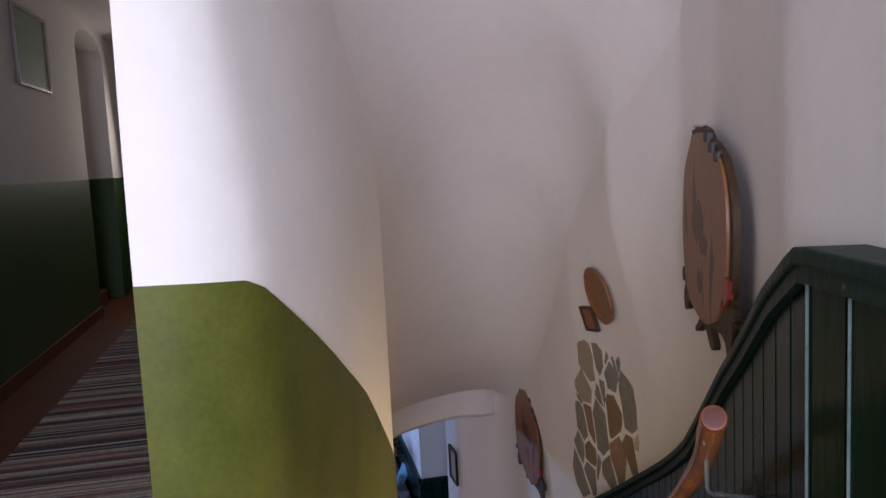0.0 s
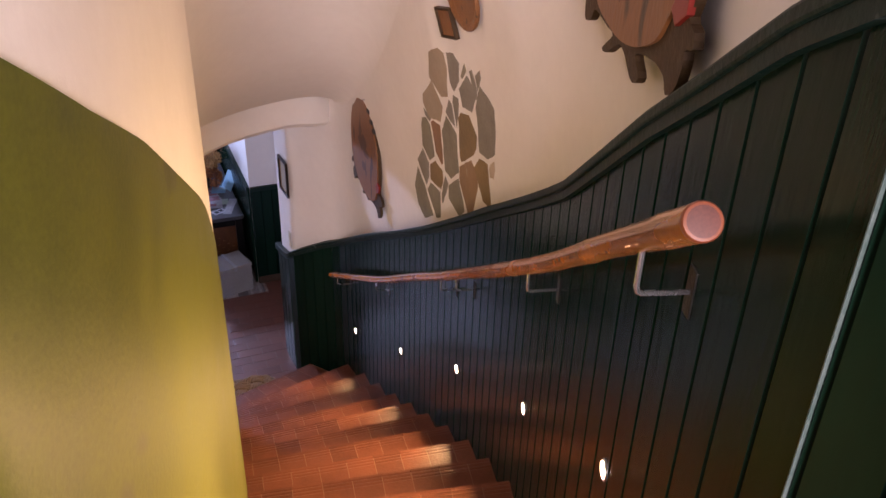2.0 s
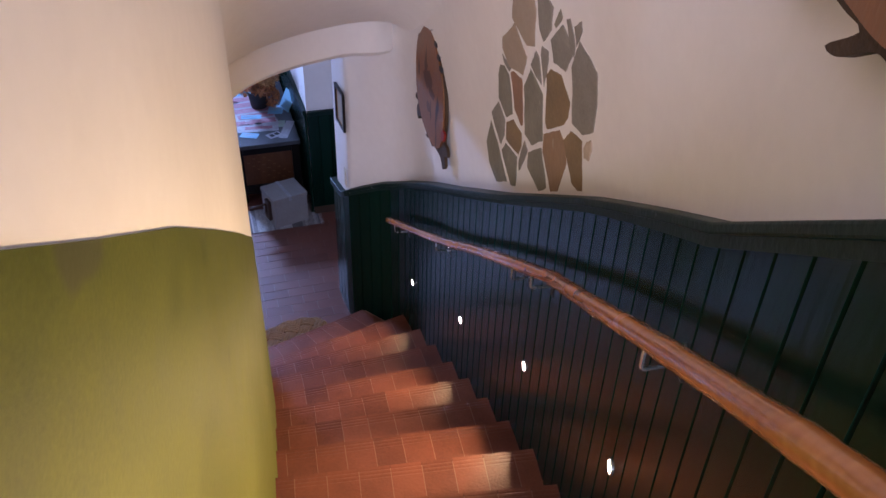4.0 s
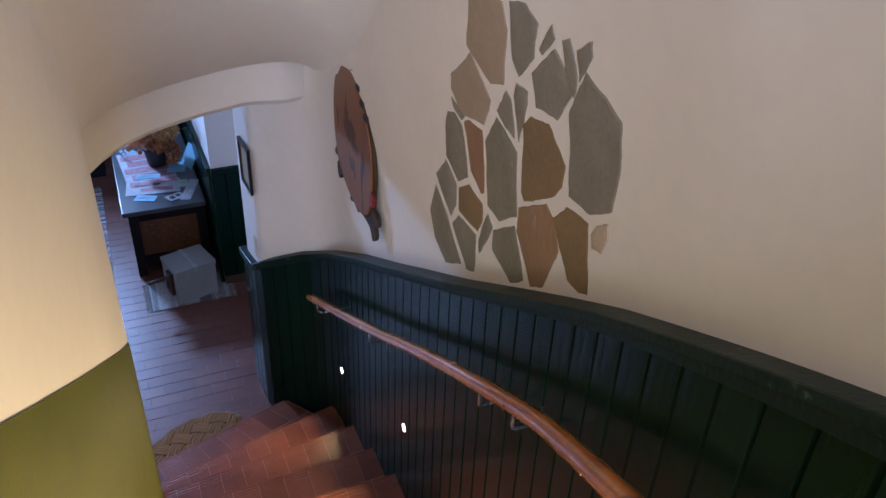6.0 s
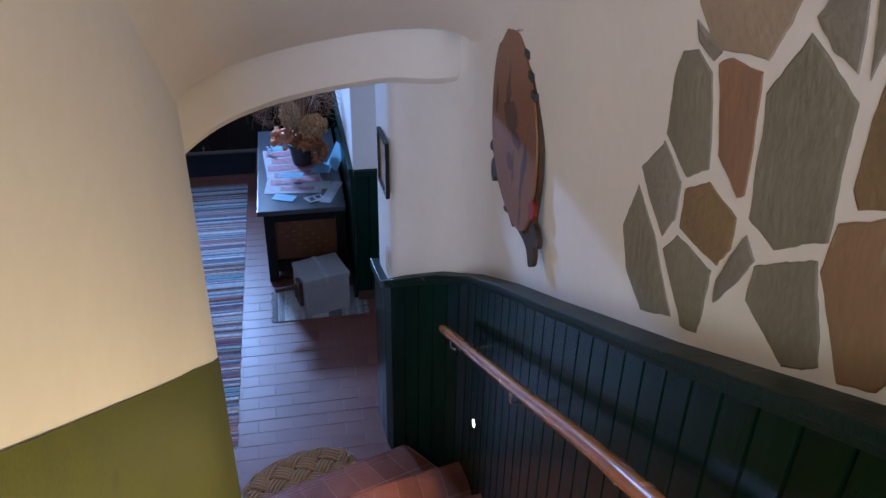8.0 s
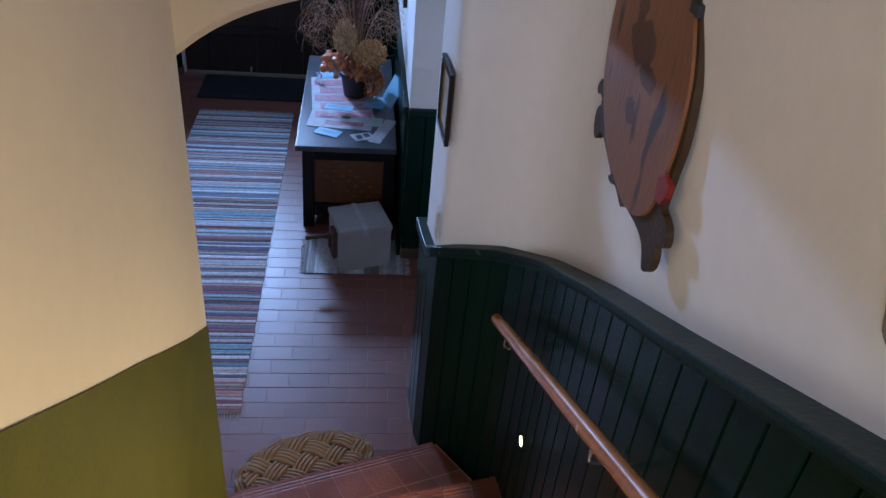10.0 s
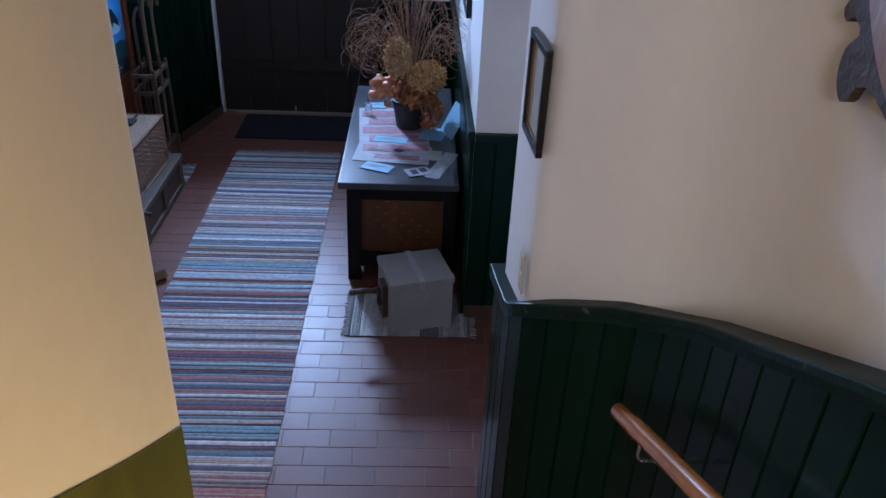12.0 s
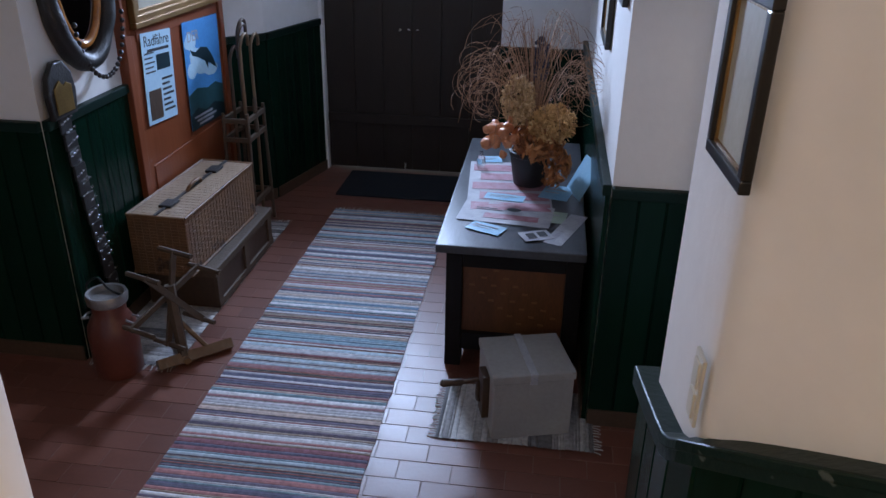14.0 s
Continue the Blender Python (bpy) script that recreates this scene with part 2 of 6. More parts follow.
def rag(name, palette, rough=0.9):
    """Woven rag bands: every band takes a colour of the palette."""
    m = material(name, (0.4, 0.4, 0.4), rough, None, 40, 0.5, 0.35, 220, spec=0.2)
    n, l = m.node_tree.nodes, m.node_tree.links
    ramp = n.new("ShaderNodeValToRGB")
    ramp.color_ramp.interpolation = "CONSTANT"
    el = ramp.color_ramp.elements
    while len(el) < len(palette):
        el.new(0.5)
    for i, c in enumerate(palette):
        el[i].position, el[i].color = i / len(palette), (*c, 1)
    l.new(n.new("ShaderNodeNewGeometry").outputs["Random Per Island"], ramp.inputs[0])
    nz = n.new("ShaderNodeTexNoise")
    nz.inputs["Scale"].default_value, nz.inputs["Detail"].default_value = 55, 4
    tc = n.new("ShaderNodeTexCoord")
    l.new(tc.outputs["Object"], nz.inputs["Vector"])
    mr = n.new("ShaderNodeMapRange")
    mr.inputs["From Min"].default_value, mr.inputs["From Max"].default_value = 0.3, 0.7
    mr.inputs["To Min"].default_value, mr.inputs["To Max"].default_value = 0.85, 1.35
    l.new(nz.outputs["Fac"], mr.inputs[0])
    mx = n.new("ShaderNodeMix")
    mx.data_type, mx.blend_type = "RGBA", "MULTIPLY"
    mx.inputs[0].default_value = 1
    l.new(ramp.outputs[0], mx.inputs[6])
    l.new(mr.outputs[0], mx.inputs[7])
    l.new(mx.outputs[2], n["Principled BSDF"].inputs["Base Color"])
    return m


RAG = rag("rag_rug_bands", [(0.46, 0.46, 0.48), (0.13, 0.13, 0.18), (0.58, 0.58, 0.60), (0.26, 0.12, 0.14), (0.24, 0.36, 0.42), (0.33, 0.27, 0.23), (0.42, 0.20, 0.20), (0.66, 0.65, 0.66), (0.14, 0.23, 0.31), (0.52, 0.51, 0.54), (0.32, 0.18, 0.19), (0.40, 0.50, 0.55), (0.17, 0.15, 0.20), (0.46, 0.43, 0.42), (0.52, 0.42, 0.37), (0.62, 0.62, 0.64)])
RAG_UP = rag("corridor_rug_bands", [(0.30, 0.26, 0.23), (0.05, 0.05, 0.06), (0.22, 0.09, 0.07), (0.38, 0.34, 0.30), (0.10, 0.08, 0.08), (0.26, 0.20, 0.16)])
RAG_SM = rag("small_rug_bands", [(0.40, 0.38, 0.36), (0.16, 0.15, 0.15), (0.30, 0.28, 0.27), (0.48, 0.46, 0.44)])

# ---- mesh helpers ----


def mesh_of(bm, name, mat, smooth=False):
    bmesh.ops.recalc_face_normals(bm, faces=bm.faces[:])
    me = bpy.data.meshes.new(name)
    bm.to_mesh(me)
    bm.free()
    for m in mat if isinstance(mat, (list, tuple)) else (mat,):
        me.materials.append(m)
    if smooth:
        me.shade_smooth()
        me.set_sharp_from_angle(angle=radians(40))
    return me


def part(name, bm, mat, parent, label="", smooth=False):
    ob = new(name, mesh_of(bm, name, mat, smooth))
    ob.parent = parent
    return tagged(ob, label)


def thing(name, m, label, category, group=""):
    ob = new(name)
    ob.empty_display_size = 0.1
    ob.matrix_basis = m
    return tagged(ob, label, category, group)


def solid(name, bm, mat, m=None, smooth=False, label="", category="", kind="structure"):
    ob = new(name, mesh_of(bm, name, mat, smooth))
    if m is not None:
        ob.matrix_basis = m
    return tagged(ob, label, category, "", kind)


def box(bm, lo, hi, m=None, bevel=0.0):
    lo, hi = Vector(lo), Vector(hi)
    g = bmesh.ops.create_cube(bm, size=1, matrix=(m or Matrix()) @ Matrix.Translation((lo + hi) / 2) @ Matrix.Diagonal((*(hi - lo), 1)))
    if bevel:
        edges = list({e for v in g["verts"] for e in v.link_edges})
        bmesh.ops.bevel(bm, geom=edges, offset=bevel, segments=2, affect="EDGES", profile=0.6)
    return bm


def boxes(*items, bevel=0.0):
    bm = bmesh.new()
    for lo, hi in items:
        box(bm, lo, hi, None, bevel)
    return bm


def tube(bm, pts, rad, sides=10, cap=True, closed=False):
    """A round bar along points; rad a number or one a point."""
    pts = [Vector(p) for p in pts]
    n = len(pts)
    rads = rad if isinstance(rad, (list, tuple)) else [rad] * n
    rings, up = [], Vector((0.31, 0.17, 0.93))
    for i, p in enumerate(pts):
        a, b = (pts[(i - 1) % n], pts[(i + 1) % n]) if closed else (pts[max(i - 1, 0)], pts[min(i + 1, n - 1)])
        d = (b - a).normalized()
        s = d.cross(up)
        if s.length < 1e-3:
            s = d.cross(Vector((1, 0, 0)))
        s.normalize()
        w = s.cross(d)
        up = w
        rings.append([bm.verts.new(p + rads[i] * (math.cos(k * 2 * math.pi / sides) * s + math.sin(k * 2 * math.pi / sides) * w)) for k in range(sides)])
    for i in range(n if closed else n - 1):
        q = rings[(i + 1) % n]
        for k in range(sides):
            bm.faces.new((rings[i][k], rings[i][(k + 1) % sides], q[(k + 1) % sides], q[k]))
    if cap and not closed:
        bm.faces.new(rings[0][::-1])
        bm.faces.new(rings[-1])
    return bm


def lathe(bm, profile, sides=28, m=None):
    """A turned body round z from (radius, z) rows."""
    m = m or Matrix()
    rings = [[bm.verts.new(m @ Vector((r * math.cos(k * 2 * math.pi / sides), r * math.sin(k * 2 * math.pi / sides), z))) for k in range(sides)] for r, z in profile]
    for a, b in zip(rings, rings[1:]):
        for k in range(sides):
            bm.faces.new((a[k], a[(k + 1) % sides], b[(k + 1) % sides], b[k]))
    bm.faces.new(rings[0][::-1])
    bm.faces.new(rings[-1])
    return bm


def prism(bm, outline, z0, z1, m=None, bevel=0.0):
    """An outline in the xy plane raised from z0 to z1."""
    m = m or Matrix()
    low = [bm.verts.new(m @ Vector((x, y, z0))) for x, y in outline]
    high = [bm.verts.new(m @ Vector((x, y, z1))) for x, y in outline]
    n = len(outline)
    bm.faces.new(low[::-1])
    top = bm.faces.new(high)
    for i in range(n):
        bm.faces.new((low[i], low[(i + 1) % n], high[(i + 1) % n], high[i]))
    if bevel:
        bmesh.ops.bevel(bm, geom=list(top.edges), offset=bevel, segments=2, affect="EDGES", profile=0.6)
    return bm


def ellipse(a, b, n=32, wob=0.0):
    return [((a + wob * noise.noise((math.cos(k) * 3, math.sin(k) * 3, a))) * math.cos(k), (b + wob * noise.noise((k * 2, b, 1))) * math.sin(k)) for k in (i * 2 * math.pi / n for i in range(n))]


def table(rows, x):
    """Straight steps between rows of (x, value...)."""
    if x <= rows[0][0]:
        return rows[0][1]
    for a, b in zip(rows, rows[1:]):
        if x <= b[0]:
            f = (x - a[0]) / (b[0] - a[0])
            return a[1] + f * (b[1] - a[1])
    return rows[-1][1]


def smooth_line(pts, step=0.05):
    """Evenly spaced points on a soft curve through pts."""
    dense = []
    P = [Vector(p) for p in pts]
    for i in range(len(P) - 1):
        p0, p1, p2, p3 = P[max(i - 1, 0)], P[i], P[i + 1], P[min(i + 2, len(P) - 1)]
        t1 = (p2 - p0) * 0.5 * min(1, (p2 - p1).length / max(1e-6, (p2 - p0).length) * 2)
        t2 = (p3 - p1) * 0.5 * min(1, (p2 - p1).length / max(1e-6, (p3 - p1).length) * 2)
        for k in range(20):
            f = k / 20
            dense.append((2 * f**3 - 3 * f**2 + 1) * p1 + (f**3 - 2 * f**2 + f) * t1 + (-2 * f**3 + 3 * f**2) * p2 + (f**3 - f**2) * t2)
    dense.append(P[-1])
    out, left = [dense[0]], step
    for a, b in zip(dense, dense[1:]):
        d = (b - a).length
        pos = 0
        while d - pos >= left:
            pos += left
            out.append(a.lerp(b, pos / d))
            left = step
        left -= d - pos
    out.append(dense[-1])
    return out


# ---- the plan ----
RIGHT = [(1.16, -1.5), (1.02, 0.6), (0.93, 1.6), (0.893, 1.98), (0.905, 2.12), (0.964, 2.616), (1.032, 3.485), (1.022, 4.0), (0.967, 4.461), (0.78, 5.421), (0.523, 6.459), (0.39, 6.76), (0.115, 7.0), (0.024, 7.088), (-0.106, 7.461)]
LEFT = [(-0.05, 1.93), (0.03, 1.965), (0.095, 2.05), (0.135, 2.35), (0.135, 2.7), (0.10, 3.25), (0.060, 3.55), (-0.03, 4.115), (-0.145, 4.70), (-0.27, 5.29), (-0.43, 5.85), (-0.555, 6.2)]
CAP_Z = [(0, 4.218), (2.0, 4.218), (2.2, 4.125), (2.65, 3.86), (3.21, 3.487), (4.05, 3.02), (4.9, 2.515), (5.6, 2.125), (6.05, 1.885), (6.55, 1.60), (6.85, 1.405), (7.13, 1.165), (7.47, 1.095)]
DADO_Z = [(1.9, 4.21), (2.03, 4.195), (2.12, 4.135), (2.42, 3.95), (2.64, 3.83), (2.9, 3.665), (3.2, 3.48), (3.65, 3.17), (4.15, 2.82), (4.56, 2.53), (5.26, 2.04), (5.46, 1.90), (6.22, 1.33)]
NOSE_R = [(1, 7.02), (2, 6.68), (3, 6.30), (4, 5.93), (5, 5.57), (6, 5.24), (7, 4.91), (8, 4.585), (9, 4.26), (10, 3.935), (11, 3.61), (12, 3.29), (13, 2.97), (14, 2.64), (15, 2.30)]
NOSE_L = [(1, 6.42), (2, 6.12), (3, 5.88), (4, 5.60), (5, 5.285), (6, 4.995), (7, 4.70), (8, 4.405), (9, 4.115), (10, 3.83), (11, 3.55), (12, 3.279), (13, 3.00), (14, 2.73), (15, 2.46)]
RIGHT_LINE = smooth_line([(*p, 0) for p in RIGHT], 0.04)
LEFT_LINE = smooth_line([(*p, 0) for p in LEFT], 0.04)


def on_line(line, y):
    for a, b in zip(line, line[1:]):
        if (a.y - y) * (b.y - y) <= 0 and a.y != b.y:
            return a.lerp(b, (y - a.y) / (b.y - a.y))
    return line[0].copy() if y < line[0].y else line[-1].copy()


def side(line, i, left):
    """The level normal of a line at point i: to the line's left, or to its right."""
    d = (line[min(i + 1, len(line) - 1)] - line[max(i - 1, 0)]).normalized()
    return Vector((-d.y, d.x, 0)) if left else Vector((d.y, -d.x, 0))


LEAN_Z = [(0, -0.03), (0.2, 0.0), (0.45, 0.03), (0.75, 0.11), (0.95, 0.155), (1.1, 0.165), (3, 0.165)]
LEAN_Y = [(1.9, 0.0), (2.9, 0.02), (3.25, 0.2), (3.5, 0.6), (3.8, 1), (4.6, 1), (5.5, 0.5), (6.0, 0.3), (6.6, 0.2), (7.0, 0)]


def lean(y, z):
    """How far the plaster stands in from the wainscot's face: it leans into the vault above the cap."""
    d = z - table(CAP_Z, y)
    g = sum(table(LEAN_Z, d + k * 0.06) for k in (-1, 0, 1)) / 3
    return (g + 0.03) * table(LEAN_Y, y) - 0.03


def left_lean(z):
    """How far the left-hand plaster leans back above the dado."""
    return table([(4.2, 0), (4.32, 0.008), (4.45, 0.024), (4.58, 0.042), (4.7, 0.06), (5.1, 0.11), (6.1, 0.2)], max(4.2, z))


def wall_point(y, z):
    p = on_line(RIGHT_LINE, y)
    d = on_line(RIGHT_LINE, y + 0.04) - on_line(RIGHT_LINE, y - 0.04)
    n = Vector((-d.y, d.x, 0)).normalized()
    return p + n * lean(y, z) + Vector((0, 0, z))


def upright_wall(y, z, off=0.0):
    """The same, but upright and measured from the wainscot's face."""
    p = on_line(RIGHT_LINE, y)
    along = (on_line(RIGHT_LINE, y - 0.2) - on_line(RIGHT_LINE, y + 0.2)).normalized()
    n = along.cross(Vector((0, 0, 1)))
    return Matrix.Translation(p + Vector((0, 0, z)) + n * off) @ Matrix((along, Vector((0, 0, 1)), n)).transposed().to_4x4()


def right_wall(y, z, off=0.0):
    """A pose on the right-hand wall: x along the wall, downstairs to the left; y up; z out of the wall."""
    along = (wall_point(y - 0.06, z) - wall_point(y + 0.06, z)).normalized()
    n = along.cross(wall_point(y, z + 0.06) - wall_point(y, z - 0.06)).normalized()
    m = Matrix((along, n.cross(along), n)).transposed()
    return Matrix.Translation(wall_point(y, z) + n * off) @ m.to_4x4()


def strip(bm, line, z_low, z_high, shift, thick, left, mat_at=None, rows=1):
    """An upright band along a line: from z_low(p) to z_high(p), its face shifted sideways, and its thickness behind."""
    cols = []
    for i, p in enumerate(line):
        n = side(line, i, left)
        s = shift(p) if callable(shift) else shift
        f, b = p + n * s, p + n * (s - thick)
        zs = [z_low(p) + (z_high(p) - z_low(p)) * k / rows for k in range(rows + 1)]
        cols.append(([bm.verts.new((f.x, f.y, z)) for z in zs], [bm.verts.new((b.x, b.y, z)) for z in zs]))
    for (f0, b0), (f1, b1) in zip(cols, cols[1:]):
        for k in range(rows):
            bm.faces.new((f0[k], f1[k], f1[k + 1], f0[k + 1]))
            bm.faces.new((b0[k], b0[k + 1], b1[k + 1], b1[k]))
        bm.faces.new((f0[0], b0[0], b1[0], f1[0]))
        bm.faces.new((f0[-1], f1[-1], b1[-1], b0[-1]))
    for f, b in (cols[0], cols[-1]):
        bm.faces.new([*f, *b[::-1]])
    return bm

# ---- large structure: stair well ----
PLASTER_LINE = smooth_line([(*p, 0) for p in RIGHT[:2]] + [(0.935, 1.6, 0), (0.928, 2.0, 0), (0.923, 2.26, 0), (0.933, 2.33, 0)] + [(*p, 0) for p in RIGHT[5:-3]] + [(0.13, 6.99, 0), (0.048, 7.035, 0), (0.018, 7.085, 0), (-0.024, 7.20, 0), (-0.083, 7.375, 0)], 0.04)
bm = bmesh.new()
cols = []
for i, p in enumerate(PLASTER_LINE):
    n = side(PLASTER_LINE, i, True)
    zc = table(CAP_Z, p.y)
    zs = [0, zc - 0.06, zc - 0.03] + [zc + k * 0.075 for k in range(21)] + [6.1]
    cols.append([[bm.verts.new((q.x, q.y, z)) for z, q in ((z, p + n * (lean(p.y, z) - (0.06 if z < zc - 0.05 and p.y > 6.7 else 0))) for z in zs)], [bm.verts.new((q.x, q.y, z)) for z, q in ((z, p - n * 0.28) for z in (0, 6.1))]])
for (f0, b0), (f1, b1) in zip(cols, cols[1:]):
    for k in range(len(f0) - 1):
        bm.faces.new((f0[k], f1[k], f1[k + 1], f0[k + 1]))
    bm.faces.new((b0[0], b0[1], b1[1], b1[0]))
    bm.faces.new((f0[-1], f1[-1], b1[1], b0[1]))
for f, b in (cols[0], cols[-1]):
    bm.faces.new([*f, b[1], b[0]])
solid("wall_stair_right", bm, PLASTER, None, True, "thick cream plastered stair wall leaning into the vault", "wall")

corner = Vector((-0.05, 1.93, 0))
V2 = Vector((-math.sin(HT), math.cos(HT), 0))
block = [(p.x, p.y) for p in LEFT_LINE] + [(-0.58, 6.235), (-0.635, 6.305), (-0.70, 6.355), (-0.95, 6.30)] + [(q.x, q.y) for q in (corner + V2 * s for s in (4.3, 3.0, 1.5, 0.4))]
bm = bmesh.new()
levels = []
for z in (0, 4.2, 4.32, 4.45, 4.58, 4.7, 4.9, 5.1, 5.5, 6.1):
    ring = [bm.verts.new((*((p - side(LEFT_LINE, i, False) * left_lean(z)).xy), z)) for i, p in enumerate(LEFT_LINE)]
    levels.append(ring + [bm.verts.new((*q, z)) for q in block[len(LEFT_LINE):]])
for a, b in zip(levels, levels[1:]):
    for k in range(len(a)):
        bm.faces.new((a[k], a[(k + 1) % len(a)], b[(k + 1) % len(a)], b[k]))
bm.faces.new(levels[0][::-1])
bm.faces.new(levels[-1])
solid("wall_newel", bm, PLASTER, None, True, "cream plastered wall bulging round the stair", "wall")
dado = solid("dado_newel", strip(bmesh.new(), LEFT_LINE, lambda p: 0.0, lambda p: table(DADO_Z, p.y), 0.004, 0.03, False), PLASTER_LOW, None, True,
             "olive green painted dado with darker stains", "dado")

# arch at the foot of the stair
A0, A1 = Vector((-0.60, 6.176, 0)), Vector((0.46, 6.72, 0))
INNER = [(0, 2.20), (0.05, 2.26), (0.17, 2.345), (0.32, 2.395), (0.49, 2.42), (0.69, 2.432), (0.93, 2.385), (1, 2.37)]
OUTER = [(0, 2.43), (0.09, 2.485), (0.24, 2.56), (0.39, 2.605), (0.53, 2.63), (0.66, 2.63), (0.93, 2.56), (1, 2.54)]
bm = bmesh.new()
away = Vector((-(A1 - A0).y, (A1 - A0).x, 0)).normalized()
rows = []
for i in range(35):
    w = i / 32
    p = A0 + (A1 - A0) * w + away * 0.11 * max(0, (w - 0.80) / 0.2) ** 2
    zi = sum(table(INNER, w + d) for d in (-0.04, 0, 0.04)) / 3
    rows.append([bm.verts.new(p + away * o + Vector((0, 0, z))) for o, z in ((0.03, zi), (0, zi + 0.03), (0, 3.2), (0.30, 3.2), (0.30, zi - 0.02))])
for a, b in zip(rows, rows[1:]):
    for k in range(5):
        bm.faces.new((a[k], b[k], b[(k + 1) % 5], a[(k + 1) % 5]))
bm.faces.new(rows[0])
bm.faces.new(rows[-1][::-1])
solid("wall_arch", bm, PLASTER, None, True, "white plastered segmental arch at the stair foot", "arch")

# rising vault over the stair: y left, y right, z left, z right, rise
VAULT = np.array([(6.17, 6.70, 2.44, 2.54, 0.14), (5.98, 6.50, 2.58, 2.66, 0.15), (5.6, 6.1, 2.92, 2.95, 0.18), (5.1, 5.55, 3.35, 3.37, 0.26), (4.6, 4.9, 3.80, 3.90, 0.32), (4.0, 4.24, 4.22, 4.40, 0.36),
                  (3.5, 3.7, 4.66, 4.66, 0.34), (3.0, 3.1, 5.02, 4.98, 0.38), (2.5, 2.5, 5.38, 5.30, 0.40), (2.0, 1.9, 5.75, 5.70, 0.30), (1.97, 1.4, 6.05, 6.05, 0.05)])
ts = np.linspace(0, len(VAULT) - 1, 61)
VA = np.stack([np.interp(ts, np.arange(len(VAULT)), VAULT[:, k]) for k in range(5)], 1)
for _ in range(6):
    VA[1:-1] = (VA[:-2] + 2 * VA[1:-1] + VA[2:]) / 4
bm = bmesh.new()
rows = []
for yl, yr, zl, zr, h in VA:
    a, b = on_line(LEFT_LINE, yl) + Vector((-0.012, 0, 0)), on_line(RIGHT_LINE, yr) + Vector((0.012 + 0.043 * min(1, max(0, (3.3 - yr) / 0.6)) - max(0, lean(yr, zr)), 0, 0))
    drop = min(1, len(rows) / 22)
    zl, zr, h = zl - 0.30 * drop, zr - 0.34 * drop, h + 0.32 * drop
    a.x -= left_lean(zl)
    row = []
    for k in range(25):
        w = 0.5 - 0.5 * math.cos(math.pi * k / 24)
        p = a.lerp(b, w)
        p.z = zl + (zr - zl) * w + h * math.sqrt(max(0, 1 - abs(2 * w - 1) ** 2.3))
        row.append(p)
    rows.append([[bm.verts.new(p) for p in row], [bm.verts.new(p + Vector((0, 0.05, 0.12))) for p in row]])
for a, b in zip(rows, rows[1:]):
    for k in range(24):
        bm.faces.new((a[0][k], a[0][k + 1], b[0][k + 1], b[0][k]))
        bm.faces.new((a[1][k], b[1][k], b[1][k + 1], a[1][k + 1]))
solid("ceiling_vault", bm, CEIL, None, True, "white plastered vault rising over the stair", "ceiling")

# landing and corridor above
hall_pt = lambda u, v, z=0.0: HM @ Vector((u, v, z))
floor_outline = [(1.3, -1.6), (1.3, 2.25), (on_line(RIGHT_LINE, 2.28).x + 0.05, 2.28), (0.05, 2.44), (0.0, 1.95), (-0.2, 1.93)]
floor_outline += [tuple(hall_pt(*q).xy) for q in ((-1.35, 5.2), (-4.6, 5.2))] + [tuple((hall_pt(-4.6, 0) - V2 * 9.2).xy), (-1.2, -1.6)]
solid("floor_landing", prism(bmesh.new(), floor_outline, TOP - 0.2, TOP), UPFLOOR, None, False, "red-brown polished landing and corridor floor", "floor")
solid("ceiling_upper", boxes(((-8, -1.8, 6.1), (1.6, 14.5, 6.3))), CEIL, None, False, "white upper ceiling", "ceiling")
# unseen window, added to go with the lamp behind the landing
bm = boxes(((-0.55, -1.66, 3.9), (-0.48, -1.6, 5.4)), ((0.78, -1.66, 3.9), (0.85, -1.6, 5.4)), ((-0.48, -1.66, 3.9), (0.78, -1.6, 3.97)), ((-0.48, -1.66, 5.33), (0.78, -1.6, 5.4)), ((0.12, -1.66, 3.97), (0.18, -1.6, 5.33)))
solid("assumed_window_2", bm, PLASTER, Matrix.Translation((0.25, 0, 0)), False, "assumed white casement window out of view", "window")
solid("wall_landing_back", boxes(((-8, -1.75, TOP - 0.2), (-0.30, -1.5, 6.1)), ((1.10, -1.75, TOP - 0.2), (1.5, -1.5, 6.1)), ((-0.30, -1.75, TOP - 0.2), (1.10, -1.5, 3.9)), ((-0.30, -1.75, 5.4), (1.10, -1.5, 6.1))), PLASTER, None, False, "cream landing wall", "wall")

# corridor: walls along the hall's axis, green below
def corridor_wall(name, u0, u1, v0, v1, zd, label):
    solid(name, boxes(((u0, v0, TOP - 0.1), (u1, v1, 6.1))), PLASTER, HM, False, label, "wall")
    g = 0.004
    return solid(name + "_dado", boxes(((u0 - g, v0 - g, TOP), (u1 + g, v1 + g, zd))), CORR_GREEN, HM, False, "dark green painted dado", "dado")


